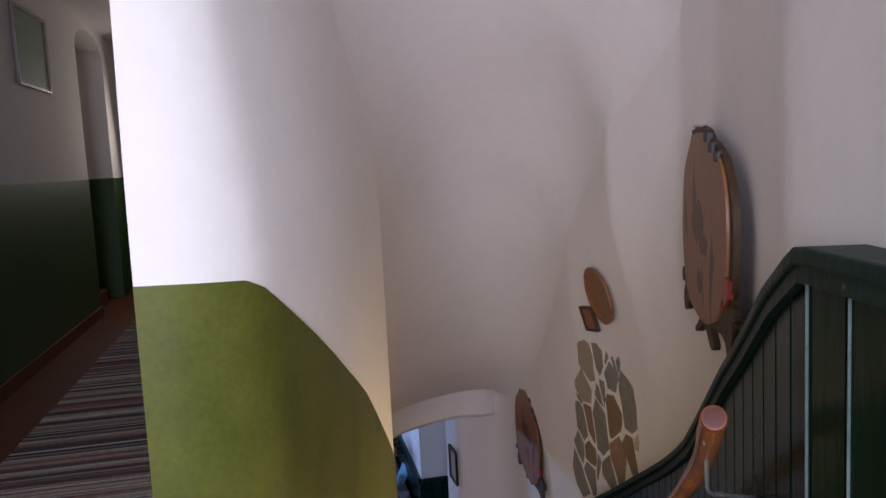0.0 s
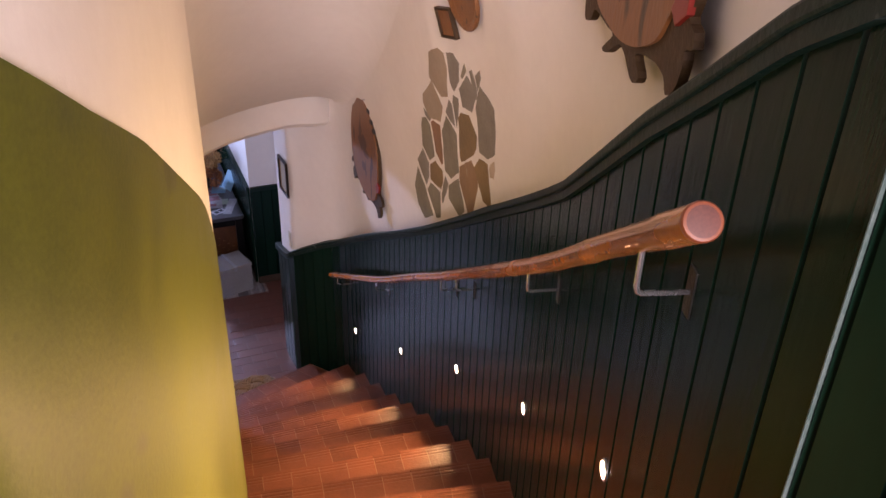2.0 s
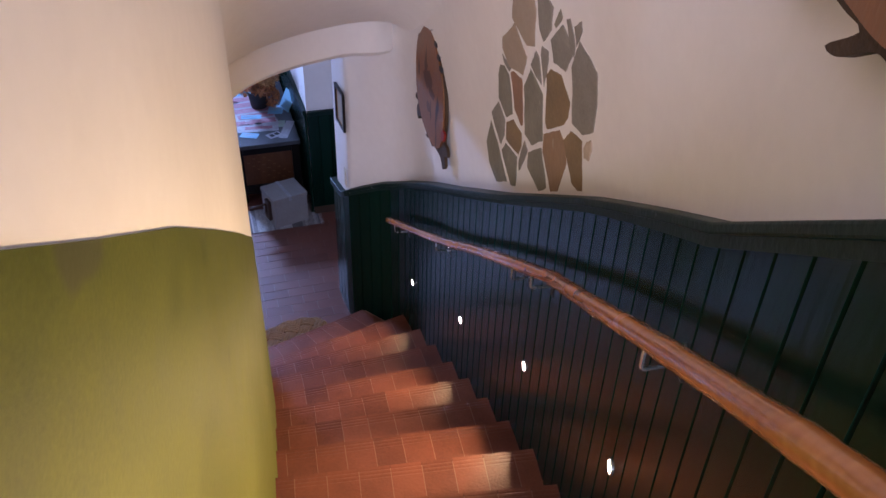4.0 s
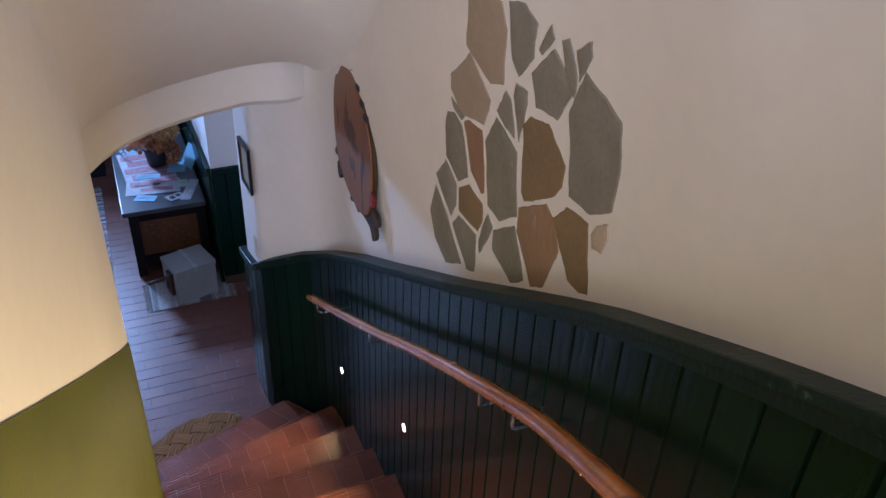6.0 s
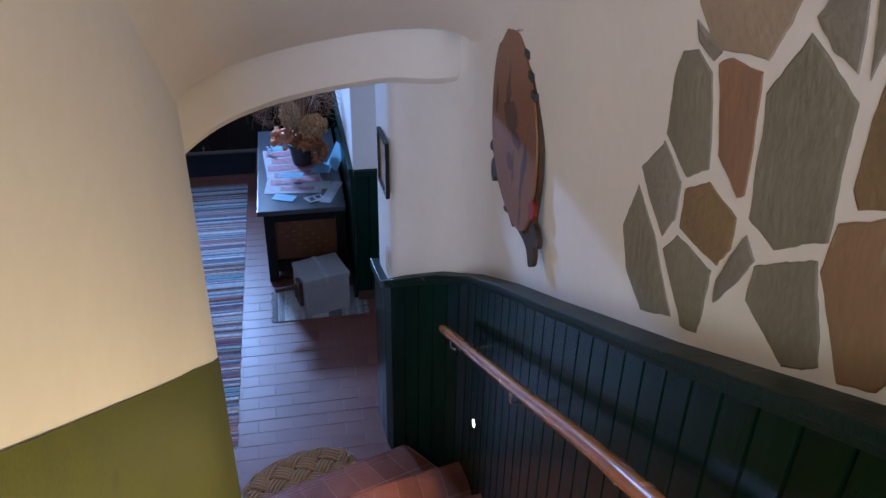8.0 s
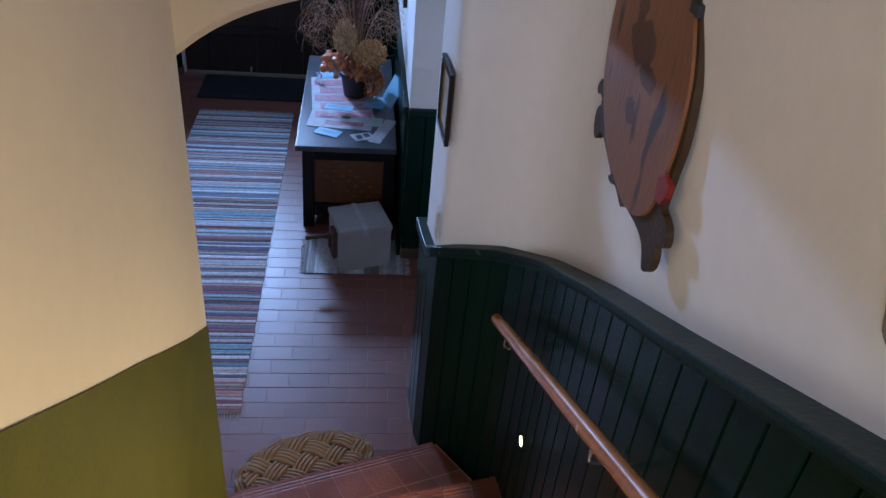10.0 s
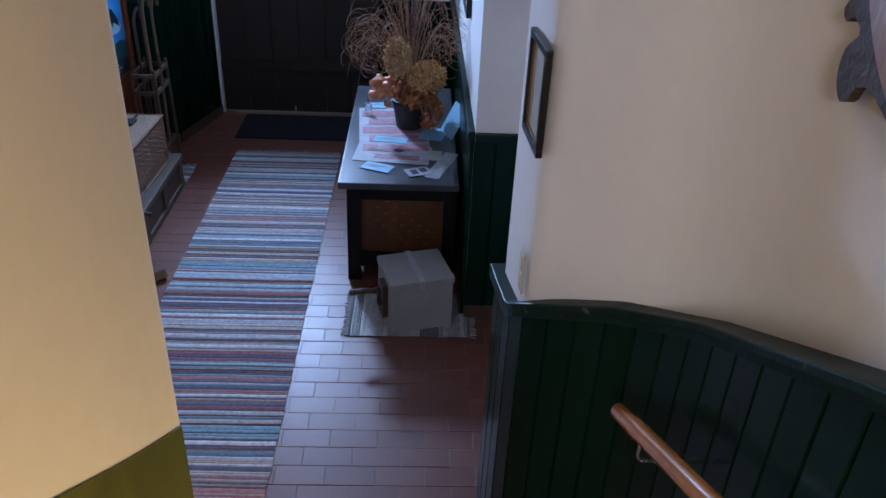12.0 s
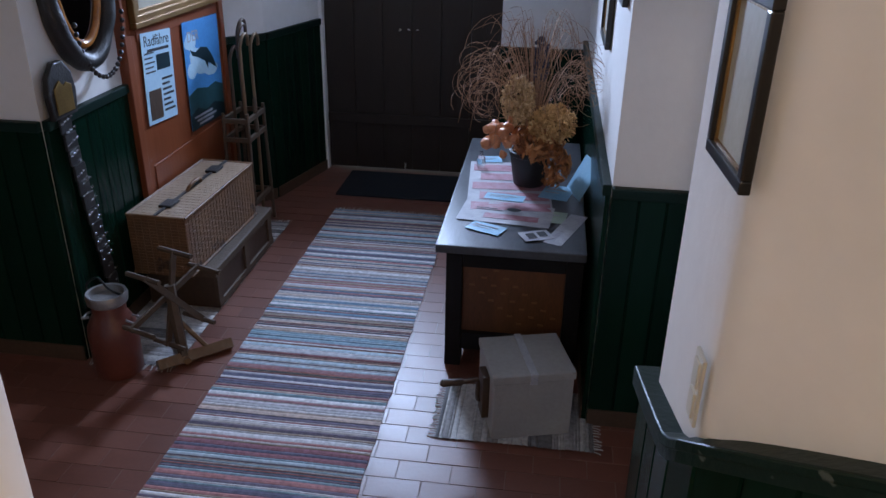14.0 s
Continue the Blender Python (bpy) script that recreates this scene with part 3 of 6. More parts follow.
corridor_wall("wall_corridor_left", -3.5, -3.25, -6.85, 1.47, 4.33, "cream corridor wall above a green dado")
solid("wall_landing_window", boxes(((-3.5, -10.5, TOP - 0.1), (-3.25, -8.35, 6.1)), ((-3.5, -8.35, TOP - 0.1), (-3.25, -6.85, 3.85)), ((-3.5, -8.35, 5.4), (-3.25, -6.85, 6.1))), PLASTER, HM, False, "cream wall with an assumed window opening", "wall")
# second unseen window, added around the landing's side lamp
bm = boxes(((-3.42, -8.35, 3.85), (-3.36, -8.28, 5.4)), ((-3.42, -6.92, 3.85), (-3.36, -6.85, 5.4)), ((-3.42, -8.28, 3.85), (-3.36, -6.92, 3.92)), ((-3.42, -8.28, 5.33), (-3.36, -6.92, 5.4)), ((-3.42, -7.63, 3.92), (-3.36, -7.57, 5.33)))
solid("assumed_window_1", bm, PLASTER, HM, False, "assumed white casement window out of view", "window")
corridor_wall("wall_corridor_left_far", -3.6, -3.25, 2.80, 5.2, 4.33, "cream corridor wall beyond an opening")
corridor_wall("wall_corridor_right", -1.43, -1.20, -2.55, 5.2, 4.2, "cream corridor wall above a green dado")
corridor_wall("wall_corridor_niche", -4.5, -4.3, 1.2, 3.0, 4.33, "cream niche wall above a dark green dado")
corridor_wall("wall_corridor_niche_side", -4.3, -3.6, 2.82, 2.92, 4.33, "cream niche wall above a dark green dado")
corridor_wall("wall_corridor_end", -4.5, -1.2, 5.2, 5.4, 4.33, "cream corridor end wall above a green dado")
bm = bmesh.new()
arc = [(1.47, 5.78)] + [(2.135 - 0.665 * math.cos(a), 5.78 + 0.24 * math.sin(a)) for a in (math.pi * k / 12 for k in range(13))] + [(2.80, 5.78), (2.80, 6.1), (1.47, 6.1)]
prism(bm, arc[1:], -3.50, -3.25, Matrix(((0, 0, 1, 0), (1, 0, 0, 0), (0, 1, 0, 0), (0, 0, 0, 1))))
solid("wall_corridor_arch", bm, PLASTER, HM, False, "cream arch over the corridor opening", "arch")
solid("baseboard_corridor", boxes(((-3.25, -10.4, TOP), (-3.225, 1.47, TOP + 0.11)), bevel=0.004), UPFLOOR, HM, False, "red-brown corridor skirting board", "skirting")
solid("step_corridor", boxes(((-4.2, 1.75, TOP), (-3.35, 2.35, TOP + 0.18)), bevel=0.01), UPFLOOR, HM, False, "red-brown wooden step in the niche", "step")

# ---- steps ----
for k in range(1, 16):
    z = k * R
    la, ra = on_line(LEFT_LINE, table(NOSE_L, k)), on_line(RIGHT_LINE, table(NOSE_R, k))
    if k == 1:
        la, ra = Vector((-0.66, 6.40, 0)), Vector((0.10, 6.955, 0))
    if k < 15:
        lb, rb = on_line(LEFT_LINE, table(NOSE_L, k + 1)), on_line(RIGHT_LINE, table(NOSE_R, k + 1))
        la, lb = la + Vector((-0.05, 0, 0)), lb + Vector((-0.05, 0, 0))
        ra, rb = ra + Vector((0.04, 0, 0)), rb + Vector((0.04, 0, 0))
        fwd = Vector((-(ra - la).y, (ra - la).x, 0)).normalized()
        ins = fwd * 0.02
        base = solid("step", prism(bmesh.new(), [tuple((la - ins).xy), tuple((ra - ins).xy), tuple((rb - fwd * 0.03).xy), tuple((lb - fwd * 0.03).xy)], 0, z - 0.0014), STEP_BODY, None, False, "terracotta tiled winding stair step", "stair step")
    else:
        lb, rb = la - Vector((0, 0.3, 0)), ra - Vector((0, 0.3, 0))
        fwd = Vector((-(ra - la).y, (ra - la).x, 0)).normalized()
        base = solid("step", prism(bmesh.new(), [tuple((la - fwd * 0.02).xy), tuple((ra - fwd * 0.02).xy), tuple(rb.xy), tuple(lb.xy)], TOP - 0.3, TOP - 0.0014), STEP_BODY, None, False, "terracotta tiled top step at the landing", "stair step")
    # tiles: a grooved nosing row and plain tiles behind
    wide = (ra - la).length
    cols = max(4, round(wide / 0.123))
    shift = 0.37 * (k % 3) / 3
    for c in range(cols + 1):
        f0, f1 = max(0, (c - shift) / cols), min(1, (c + 1 - shift) / cols)
        if f1 - f0 < 0.15 / cols:
            continue
        j = 0.0013 / wide
        p0, p1 = la.lerp(ra, f0 + j), la.lerp(ra, f1 - j)
        q0, q1 = lb.lerp(rb, f0 + j), lb.lerp(rb, f1 - j)
        for row in (0, 1):
            bm = bmesh.new()
            d0, d1 = (q0 - p0), (q1 - p1)
            lens = (d0.length, d1.length)
            cut = 0.205
            if row == 0:
                depths = [0, 0.004, 0.016, 0.019, 0.023, 0.026, 0.034, 0.037, 0.041, 0.044, 0.052, 0.055, 0.059, 0.062, cut]
                zs = [-0.03, -0.004, 0, -0.0011, -0.0011, 0, 0, -0.0011, -0.0011, 0, 0, -0.0011, -0.0011, 0, 0]
                zs[1:2] = [0.0]
            else:
                depths, zs = [cut + 0.004, cut + 0.006, 9], [-0.008, 0, 0]
            if row == 1 and min(lens) < cut + 0.03:
                if max(lens) < cut + 0.05:
                    bm.free()
                    continue
            prev = None
            for d, dz in zip(depths, zs):
                a = p0 + d0.normalized() * min(d, lens[0] + 0.02)
                b = p1 + d1.normalized() * min(d, lens[1] + 0.02)
                if row == 1 and d < 9:
                    a = p0 + d0.normalized() * min(d, lens[0] + 0.015)
                cur = (bm.verts.new((a.x, a.y, z + dz)), bm.verts.new((b.x, b.y, z + dz)))
                if prev:
                    bm.faces.new((prev[0], prev[1], cur[1], cur[0]))
                prev = cur
            part("nosing_tile" if row == 0 else "tread_tile", bm, TILE, base)

# ---- wainscot along the stair ----
cap_z = lambda p: table(CAP_Z, p.y)
WL = [p for p in RIGHT_LINE if p.y > -1.4]
bm = strip(bmesh.new(), WL, lambda p: cap_z(p) - 0.026, cap_z, lambda p: table([(-2, 0.020), (3.4, 0.022), (4.3, 0.046), (6.3, 0.048), (6.85, 0.020), (8, 0.012)], p.y), 0.10, True)
wains = solid("wainscot_stair", bm, CAPM, None, False, "dark green tongue-and-groove wainscot with a sloping cap", "wainscot")
# soft front edge of the cap
bmod = wains.modifiers.new("soft", "BEVEL")
bmod.width, bmod.segments, bmod.limit_method, bmod.angle_limit = 0.005, 2, "ANGLE", radians(50)
part("cap_moulding", strip(bmesh.new(), WL, lambda p: cap_z(p) - 0.052, lambda p: cap_z(p) - 0.026, 0.014, 0.03, True), CAPM, wains)
part("backing", strip(bmesh.new(), WL, lambda p: max(0.0, cap_z(p) - 1.75), lambda p: cap_z(p) - 0.03, -0.008, 0.02, True), PANEL, wains)
fine = smooth_line([(*p, 0) for p in RIGHT], 0.005)
fine = [p for p in fine if p.y > -1.3]
at = 0
while at + 20 < len(fine):
    i0, i1 = at, at + 20
    a, b = fine[i0], fine[i1]
    n = side(fine, (i0 + i1) // 2, True)
    d = (b - a).normalized()
    plan = [a + d * 0.0012 - n * 0.008, a + d * 0.0012 - n * 0.006, a + d * 0.0055, b - d * 0.0055, b - d * 0.0012 - n * 0.006, b - d * 0.0012 - n * 0.008]
    bm = bmesh.new()
    low, high = [], []
    for q in plan:
        zc = table(CAP_Z, q.y)
        low.append(bm.verts.new((q.x, q.y, max(0.0, zc - 1.75))))
        high.append(bm.verts.new((q.x, q.y, zc - 0.05)))
    for k in range(5):
        bm.faces.new((low[k], low[k + 1], high[k + 1], high[k]))
    part("board", bm, PANEL, wains)
    at += 20
for y in (1.685, 1.785, 1.886, 2.004):
    p = on_line(RIGHT_LINE, y)
    part("pale_joint", boxes(((p.x - 0.004, y - 0.0012, TOP), (p.x + 0.004, y + 0.0012, table(CAP_Z, y) - 0.053)), bevel=0.001), PALE_EDGE, wains, "thin pale line along a board joint")

# ---- hall: shell ----
HZ = 2.5


def hall_solid(name, *items, mat=PLASTER, label="", category="wall", bevel=0.0, smooth=False):
    return solid(name, boxes(*items, bevel=bevel), mat, HM, smooth, label, category)


floor_hall = hall_solid("floor_hall", ((-4.4, -2.9, -0.25), (1.2, 3.3, -0.0015)), mat=GROUT, label="terracotta tiled hall floor laid in running bond", category="floor")
hall_solid("ceiling_hall", ((-4.4, -2.36, HZ), (-0.9, 3.3, HZ + 0.12)), ((-0.9, -1.9, HZ), (1.2, 3.3, HZ + 0.12)), mat=CEIL, label="white hall ceiling", category="ceiling")
# right wall with a recess between the pillar and the chest
hall_solid("wall_hall_right", ((0.0, 0.0, 0), (0.35, 3.0, HZ)), label="cream hall wall above green wainscot")
hall_solid("wall_hall_recess", ((0.62, -1.35, 0), (0.9, 0.3, HZ)), ((0.10, -1.30, 0), (0.62, -1.22, HZ)), label="cream recess wall")
# left wall: near return, long wall, far splay
hall_solid("wall_hall_left", ((-2.65, 0.12, 0), (-2.36, 3.3, HZ)), label="cream hall wall above green wainscot")
hall_solid("wall_hall_return", ((-4.2, 0.12, 0), (-2.65, 0.35, HZ)), label="cream return wall")
bm = bmesh.new()
prism(bm, [(-2.40, 2.05), (-2.16, 2.30), (-1.97, 2.985), (-2.40, 2.985)], 0, HZ)
solid("wall_hall_splay", bm, PLASTER, HM, False, "cream splayed wall beside the entrance door", "wall")
hall_solid("wall_hall_far_left", ((-4.4, -2.9, 0), (-4.2, -1.95, HZ)), ((-4.4, -1.15, 0), (-4.2, 0.35, HZ)), ((-4.4, -1.95, 0), (-4.2, -1.15, 1.05)), ((-4.4, -1.95, 2.05), (-4.2, -1.15, HZ)), label="cream far wall")
hall_solid("wall_hall_near", ((-4.2, -2.9, 0), (-0.9, -2.7, HZ)), label="cream near wall")
# entrance wall with the door opening and fanlight
hall_solid("wall_entrance", ((-2.4, 2.99, 0), (-1.95, 3.3, HZ)), ((-0.62, 2.99, 0), (0.4, 3.3, HZ)), ((-1.95, 2.99, 2.42), (-0.62, 3.3, HZ)), ((-1.95, 2.99, 1.93), (-1.80, 3.3, 2.42)), ((-1.10, 2.99, 1.93), (-0.62, 3.3, 2.42)),
           label="cream entrance wall with a deep door reveal")
hall_solid("door_reveal", ((-1.985, 2.965, 0), (-1.95, 3.0, HZ)), mat=PLASTER, label="worn pale plaster edge beside the door", category="reveal", bevel=0.006)
bm = boxes(((-1.80, 3.06, 1.93), (-1.76, 3.11, 2.42)), ((-1.14, 3.06, 1.93), (-1.10, 3.11, 2.42)), ((-1.76, 3.06, 1.93), (-1.14, 3.11, 1.97)), ((-1.76, 3.06, 2.38), (-1.14, 3.11, 2.42)), bevel=0.004)
solid("window_fanlight", bm, DARK_DOOR, HM, False, "small fanlight over the entrance door", "window")

door = thing("door_entrance", HM, "dark brown plank entrance door with iron studs, shut", "door")
n_pl = 6
for i in range(n_pl):
    w = 1.325 / n_pl
    u = -1.9475 + i * w
    part("plank", boxes(((u + 0.001, 3.02, 0.014), (u + w - 0.001, 3.07, 1.925)), bevel=0.004), DARK_DOOR, door)
part("rail", boxes(((-1.945, 2.995, 0.385), (-0.63, 3.02, 0.455)), bevel=0.005), DARK_DOOR, door)
part("upper_rail", boxes(((-1.945, 2.995, 1.55), (-0.63, 3.02, 1.63)), bevel=0.005), DARK_DOOR, door)
for u in (-1.375, -1.31, -1.245):
    part("stud", lathe(bmesh.new(), [(0.011, 0), (0.010, 0.004), (0.005, 0.008), (0.001, 0.009)], 10, Matrix.Translation((u, 3.02, 1.10)) @ Matrix.Rotation(radians(90), 4, "X")), STEEL, door, "bright metal stud")
# bright steel chip standing in for the spot of daylight at the keyhole
part("keyhole_daylight_chip", boxes(((-1.345, 3.012, 0.02), (-1.325, 3.02, 0.075)), bevel=0.002), STEEL, door)

# hall wainscot runs


def wainscot(name, m, length, top, label):
    """Boards along x of m, faces towards -y, capped."""
    w = solid(name, boxes(((0, -0.035, top - 0.045), (length, 0.0, top)), bevel=0.006), CAPM, m, False, label, "wainscot")
    part("backing", boxes(((0, -0.012, 0.0), (length, -0.002, top - 0.045))), PANEL, w)
    n = max(1, round(length / 0.1))
    step = length / n
    bm = bmesh.new()
    outline = [(0.0012, -0.012), (0.0012, -0.014), (0.0055, -0.022), (step - 0.0055, -0.022), (step - 0.0012, -0.014), (step - 0.0012, -0.012)]
    prism(bm, outline, 0.0, top - 0.045)
    me = mesh_of(bm, "board", PANEL)
    for i in range(n):
        o = new("board", me)
        o.parent = w
        o.matrix_basis = Matrix.Translation((i * step, 0, 0))
    part("skirting", boxes(((0, -0.03, 0), (length, -0.022, 0.08)), bevel=0.003), WOODDK, w)
    return w


def facing(p, q, z=0.0):
    """Along the hall floor from p to q, x along, room on the -y side."""
    a, b = Vector((*p, z)), Vector((*q, z))
    d = (b - a).normalized()
    m = Matrix((d, Vector((-d.y, d.x, 0)), Vector((0, 0, 1)))).transposed().to_4x4()
    return HM @ Matrix.Translation(a) @ m, (b - a).length


GREENW = "dark green wainscot boards with a moulded cap"
for nm, p, q, top in (("wainscot_right", (0.0, 2.98), (0.0, 0.0), 1.085), ("wainscot_jog", (0.0, 0.0), (0.62, 0.0), 1.085), ("wainscot_recess", (0.62, 0.0), (0.62, -1.2), 1.085),
                      ("wainscot_left", (-2.36, 0.12), (-2.36, 0.80), 1.17), ("wainscot_return", (-4.1, 0.12), (-2.36, 0.12), 1.17), ("wainscot_left_end", (-2.36, 1.97), (-2.36, 2.10), 1.17),
                      ("wainscot_splay", (-2.16, 2.30), (-1.985, 2.965), 1.17), ("wainscot_splay_short", (-2.36, 2.10), (-2.16, 2.30), 1.17), ("wainscot_entrance", (-0.62, 2.99), (0.0, 2.99), 1.02)):
    m, ln = facing(p, q)
    wainscot(nm, m, ln, top, GREENW)

# low white parapet end near the stair foot
bm = bmesh.new()
prism(bm, [(-1.62, -2.2), (-1.38, -2.2), (-1.38, -1.98), (-1.62, -1.98)], 0, 1.2, None, 0.03)
solid("parapet_post", bm, PLASTER, HM, True, "low white plastered parapet end beside the stair foot", "parapet", "")

# ---- hall floor tiles ----
bm = bmesh.new()
prism(bm, [(-0.1048, -0.053), (0.1048, -0.053), (0.1048, 0.053), (-0.1048, 0.053)], -0.008, 0.0, None, 0.0015)
TILE_ME = mesh_of(bm, "floor_tile", HTILE)
rest = bmesh.new()
rng = random.Random(4)
for j in range(52):
    v = -2.611 + j * 0.109
    for i in range(18):
        u = -2.9785 + i * 0.2125 + (0.106 if j % 2 else 0)
        m = Matrix.Translation((u, v, rng.uniform(-0.0008, 0.0008))) @ Euler((rng.uniform(-0.004, 0.004), rng.uniform(-0.003, 0.003), 0)).to_matrix().to_4x4()
        if -1.30 < u < 0.3 and -2.0 < v < 0.12:
            o = new("tile", TILE_ME)
            o.parent = floor_hall
            o.matrix_basis = m
        else:
            prism(rest, [(-0.1048, -0.053), (0.1048, -0.053), (0.1048, 0.053), (-0.1048, 0.053)], -0.008, 0.0, m)
tagged(part("tiles", rest, HTILE_R, floor_hall), kind="stuff")

# ---- stair things ----
# handrail: a varnished pole on bent steel brackets
RAIL = [(0.785, 2.095, 3.937), (0.862, 2.50, 3.690), (0.905, 3.00, 3.368), (0.915, 3.55, 3.030), (0.918, 4.05, 2.728), (0.880, 4.42, 2.500), (0.785, 4.95, 2.185), (0.672, 5.49, 1.855), (0.520, 6.06, 1.540), (0.352, 6.66, 1.220)]
rail = thing("handrail", Matrix(), "varnished orange-brown wooden pole handrail on steel brackets", "handrail")
pts = [p + Vector((0.002, 0, 0.003)) * min(1, i / 40) for i, p in enumerate(smooth_line(RAIL, 0.03))]
pole = part("pole", tube(bmesh.new(), pts, [0.0212 + 0.0006 * noise.noise((i * 0.16, 3, 1)) + 0.0014 * max(0, math.sin(i * 0.37)) ** 8 + 0.0012 * min(1, i / 40) for i in range(len(pts))], 16, False), POLE, rail, "varnished wood with darker knots", True)
d0 = (pts[0] - pts[1]).normalized()
end = Matrix.Translation(pts[0]) @ d0.to_track_quat("Z", "Y").to_matrix().to_4x4()
part("end_face", lathe(bmesh.new(), [(0.0165, -0.002), (0.0165, 0.0046), (0.012, 0.0052), (0.001, 0.0055)], 24, end), POLE_END, rail, "reddish sawn end of the pole", True)
d1 = (pts[-1] - pts[-2]).normalized()
part("end_rim", lathe(bmesh.new(), [(0.0213, -0.003), (0.0212, 0.001), (0.0195, 0.0038), (0.0165, 0.0045), (0.001, 0.0046)], 24, end), POLE_RIM, rail, "", True)
part("lower_end", lathe(bmesh.new(), [(0.0222, -0.002), (0.020, 0.003), (0.001, 0.004)], 20, Matrix.Translation(pts[-1]) @ d1.to_track_quat("Z", "Y").to_matrix().to_4x4()), POLE_END, rail, "", True)
for y in (2.32, 3.16, 4.23, 4.47, 5.62, 6.50):
    p = min(pts, key=lambda q: abs(q.y - y))
    w = on_line(RIGHT_LINE, y + 0.045)
    low = p - Vector((0, 0, 0.088 if y < 2.5 else 0.076))
    wall = Vector((w.x, w.y, low.z - 0.03))
    out = (wall - low) * 0.09
    br = part("bracket", tube(bmesh.new(), [p - Vector((0, 0, 0.02)), low + Vector((0, 0, 0.012)), low + Vector((0, 0, 0.004)) + out * 0.3, low + out, wall], 0.0044, 8), STEEL, rail, "bent steel bracket", True)
    part("wall_plate", boxes(((-0.016, -0.04, -0.004), (0.016, 0.04, 0.003)), bevel=0.003), BLACKIRON, br).matrix_basis = Matrix.Translation(wall) @ right_wall(y, wall.z).to_3x3().to_4x4()

# recessed step lights
Z_UP = Vector((0, 0, 1))
for y, z, power in ((6.459, 0.836, 0.42), (5.421, 1.380, 0.58), (4.461, 1.952, 0.82), (3.485, 2.520, 1.05), (2.616, 3.089, 1.1)):
    p = on_line(RIGHT_LINE, y)
    d = (on_line(RIGHT_LINE, y - 0.05) - on_line(RIGHT_LINE, y + 0.05)).normalized()
    m = Matrix.Translation(p + Vector((0, 0, z))) @ Matrix((d, Z_UP, d.cross(Z_UP))).transposed().to_4x4() @ Matrix.Translation((0, 0, 0.001))
    lt = thing("step_light", m, "small round warm step light set in the wainscot", "step light", "step lights along the stair")
    part("rim", lathe(bmesh.new(), [(0.024, -0.004), (0.024, 0.002), (0.022, 0.004), (0.0195, 0.004), (0.019, 0.001), (0.001, 0.0008)], 20), STEEL, lt, "", True)
    part("lens", lathe(bmesh.new(), [(0.0185, 0.0012), (0.017, 0.0035), (0.008, 0.0050), (0.001, 0.0055)], 20), LED, lt, "glowing warm lens", True)
    q = m @ Matrix.Translation((0, 0, 0.02))
    lamp("step_light_lamp", "AREA", look(q.translation, q @ Vector((0.04, -0.10, 1.0))), STEP_W * power, (1.0, 0.72, 0.34), 0.03, 0.03, 142)

# two carved boards


BOARD_A = {"top": [(-0.16, 0.262), (-0.04, 0.270), (0.06, 0.258), (0.10, 0.238), (0.17, 0.222), (0.26, 0.19), (0.32, 0.14), (0.350, 0.08), (0.350, -0.01), (0.338, -0.08), (0.325, -0.108), (0.352, -0.118), (0.358, -0.143), (0.328, -0.150)],
           "foot": [(0.330, -0.17), (0.312, -0.214), (0.274, -0.234), (0.256, -0.212), (0.20, -0.203), (0.09, -0.218), (0.124, -0.25), (0.10, -0.268), (0.07, -0.264), (0.018, -0.236), (-0.03, -0.231), (-0.112, -0.268), (-0.15, -0.268), (-0.078, -0.226), (-0.124, -0.220)],
           "flank": [(-0.246, -0.211), (-0.275, -0.238), (-0.33, -0.246), (-0.34, -0.20), (-0.310, -0.168), (-0.366, -0.166), (-0.362, -0.132), (-0.312, -0.115), (-0.318, -0.05), (-0.306, 0.06), (-0.277, 0.147), (-0.226, 0.192), (-0.165, 0.22), (-0.155, 0.246)],
           "face": [(-0.12, 0.25), (0.04, 0.252), (0.15, 0.215), (0.25, 0.185), (0.30, 0.13), (0.318, 0.06), (0.312, -0.02), (0.295, -0.07), (0.249, -0.125), (0.21, -0.165), (0.107, -0.202), (0.0, -0.216), (-0.09, -0.21), (-0.20, -0.19), (-0.26, -0.14), (-0.298, -0.05), (-0.290, 0.05), (-0.255, 0.147), (-0.20, 0.195), (-0.15, 0.225)],
           "red": [(0.262, -0.105), (0.300, -0.058), (0.338, -0.062), (0.332, -0.10), (0.29, -0.125)], "notches": [(0.085, 0.240), (0.14, 0.216), (0.205, 0.196)]}
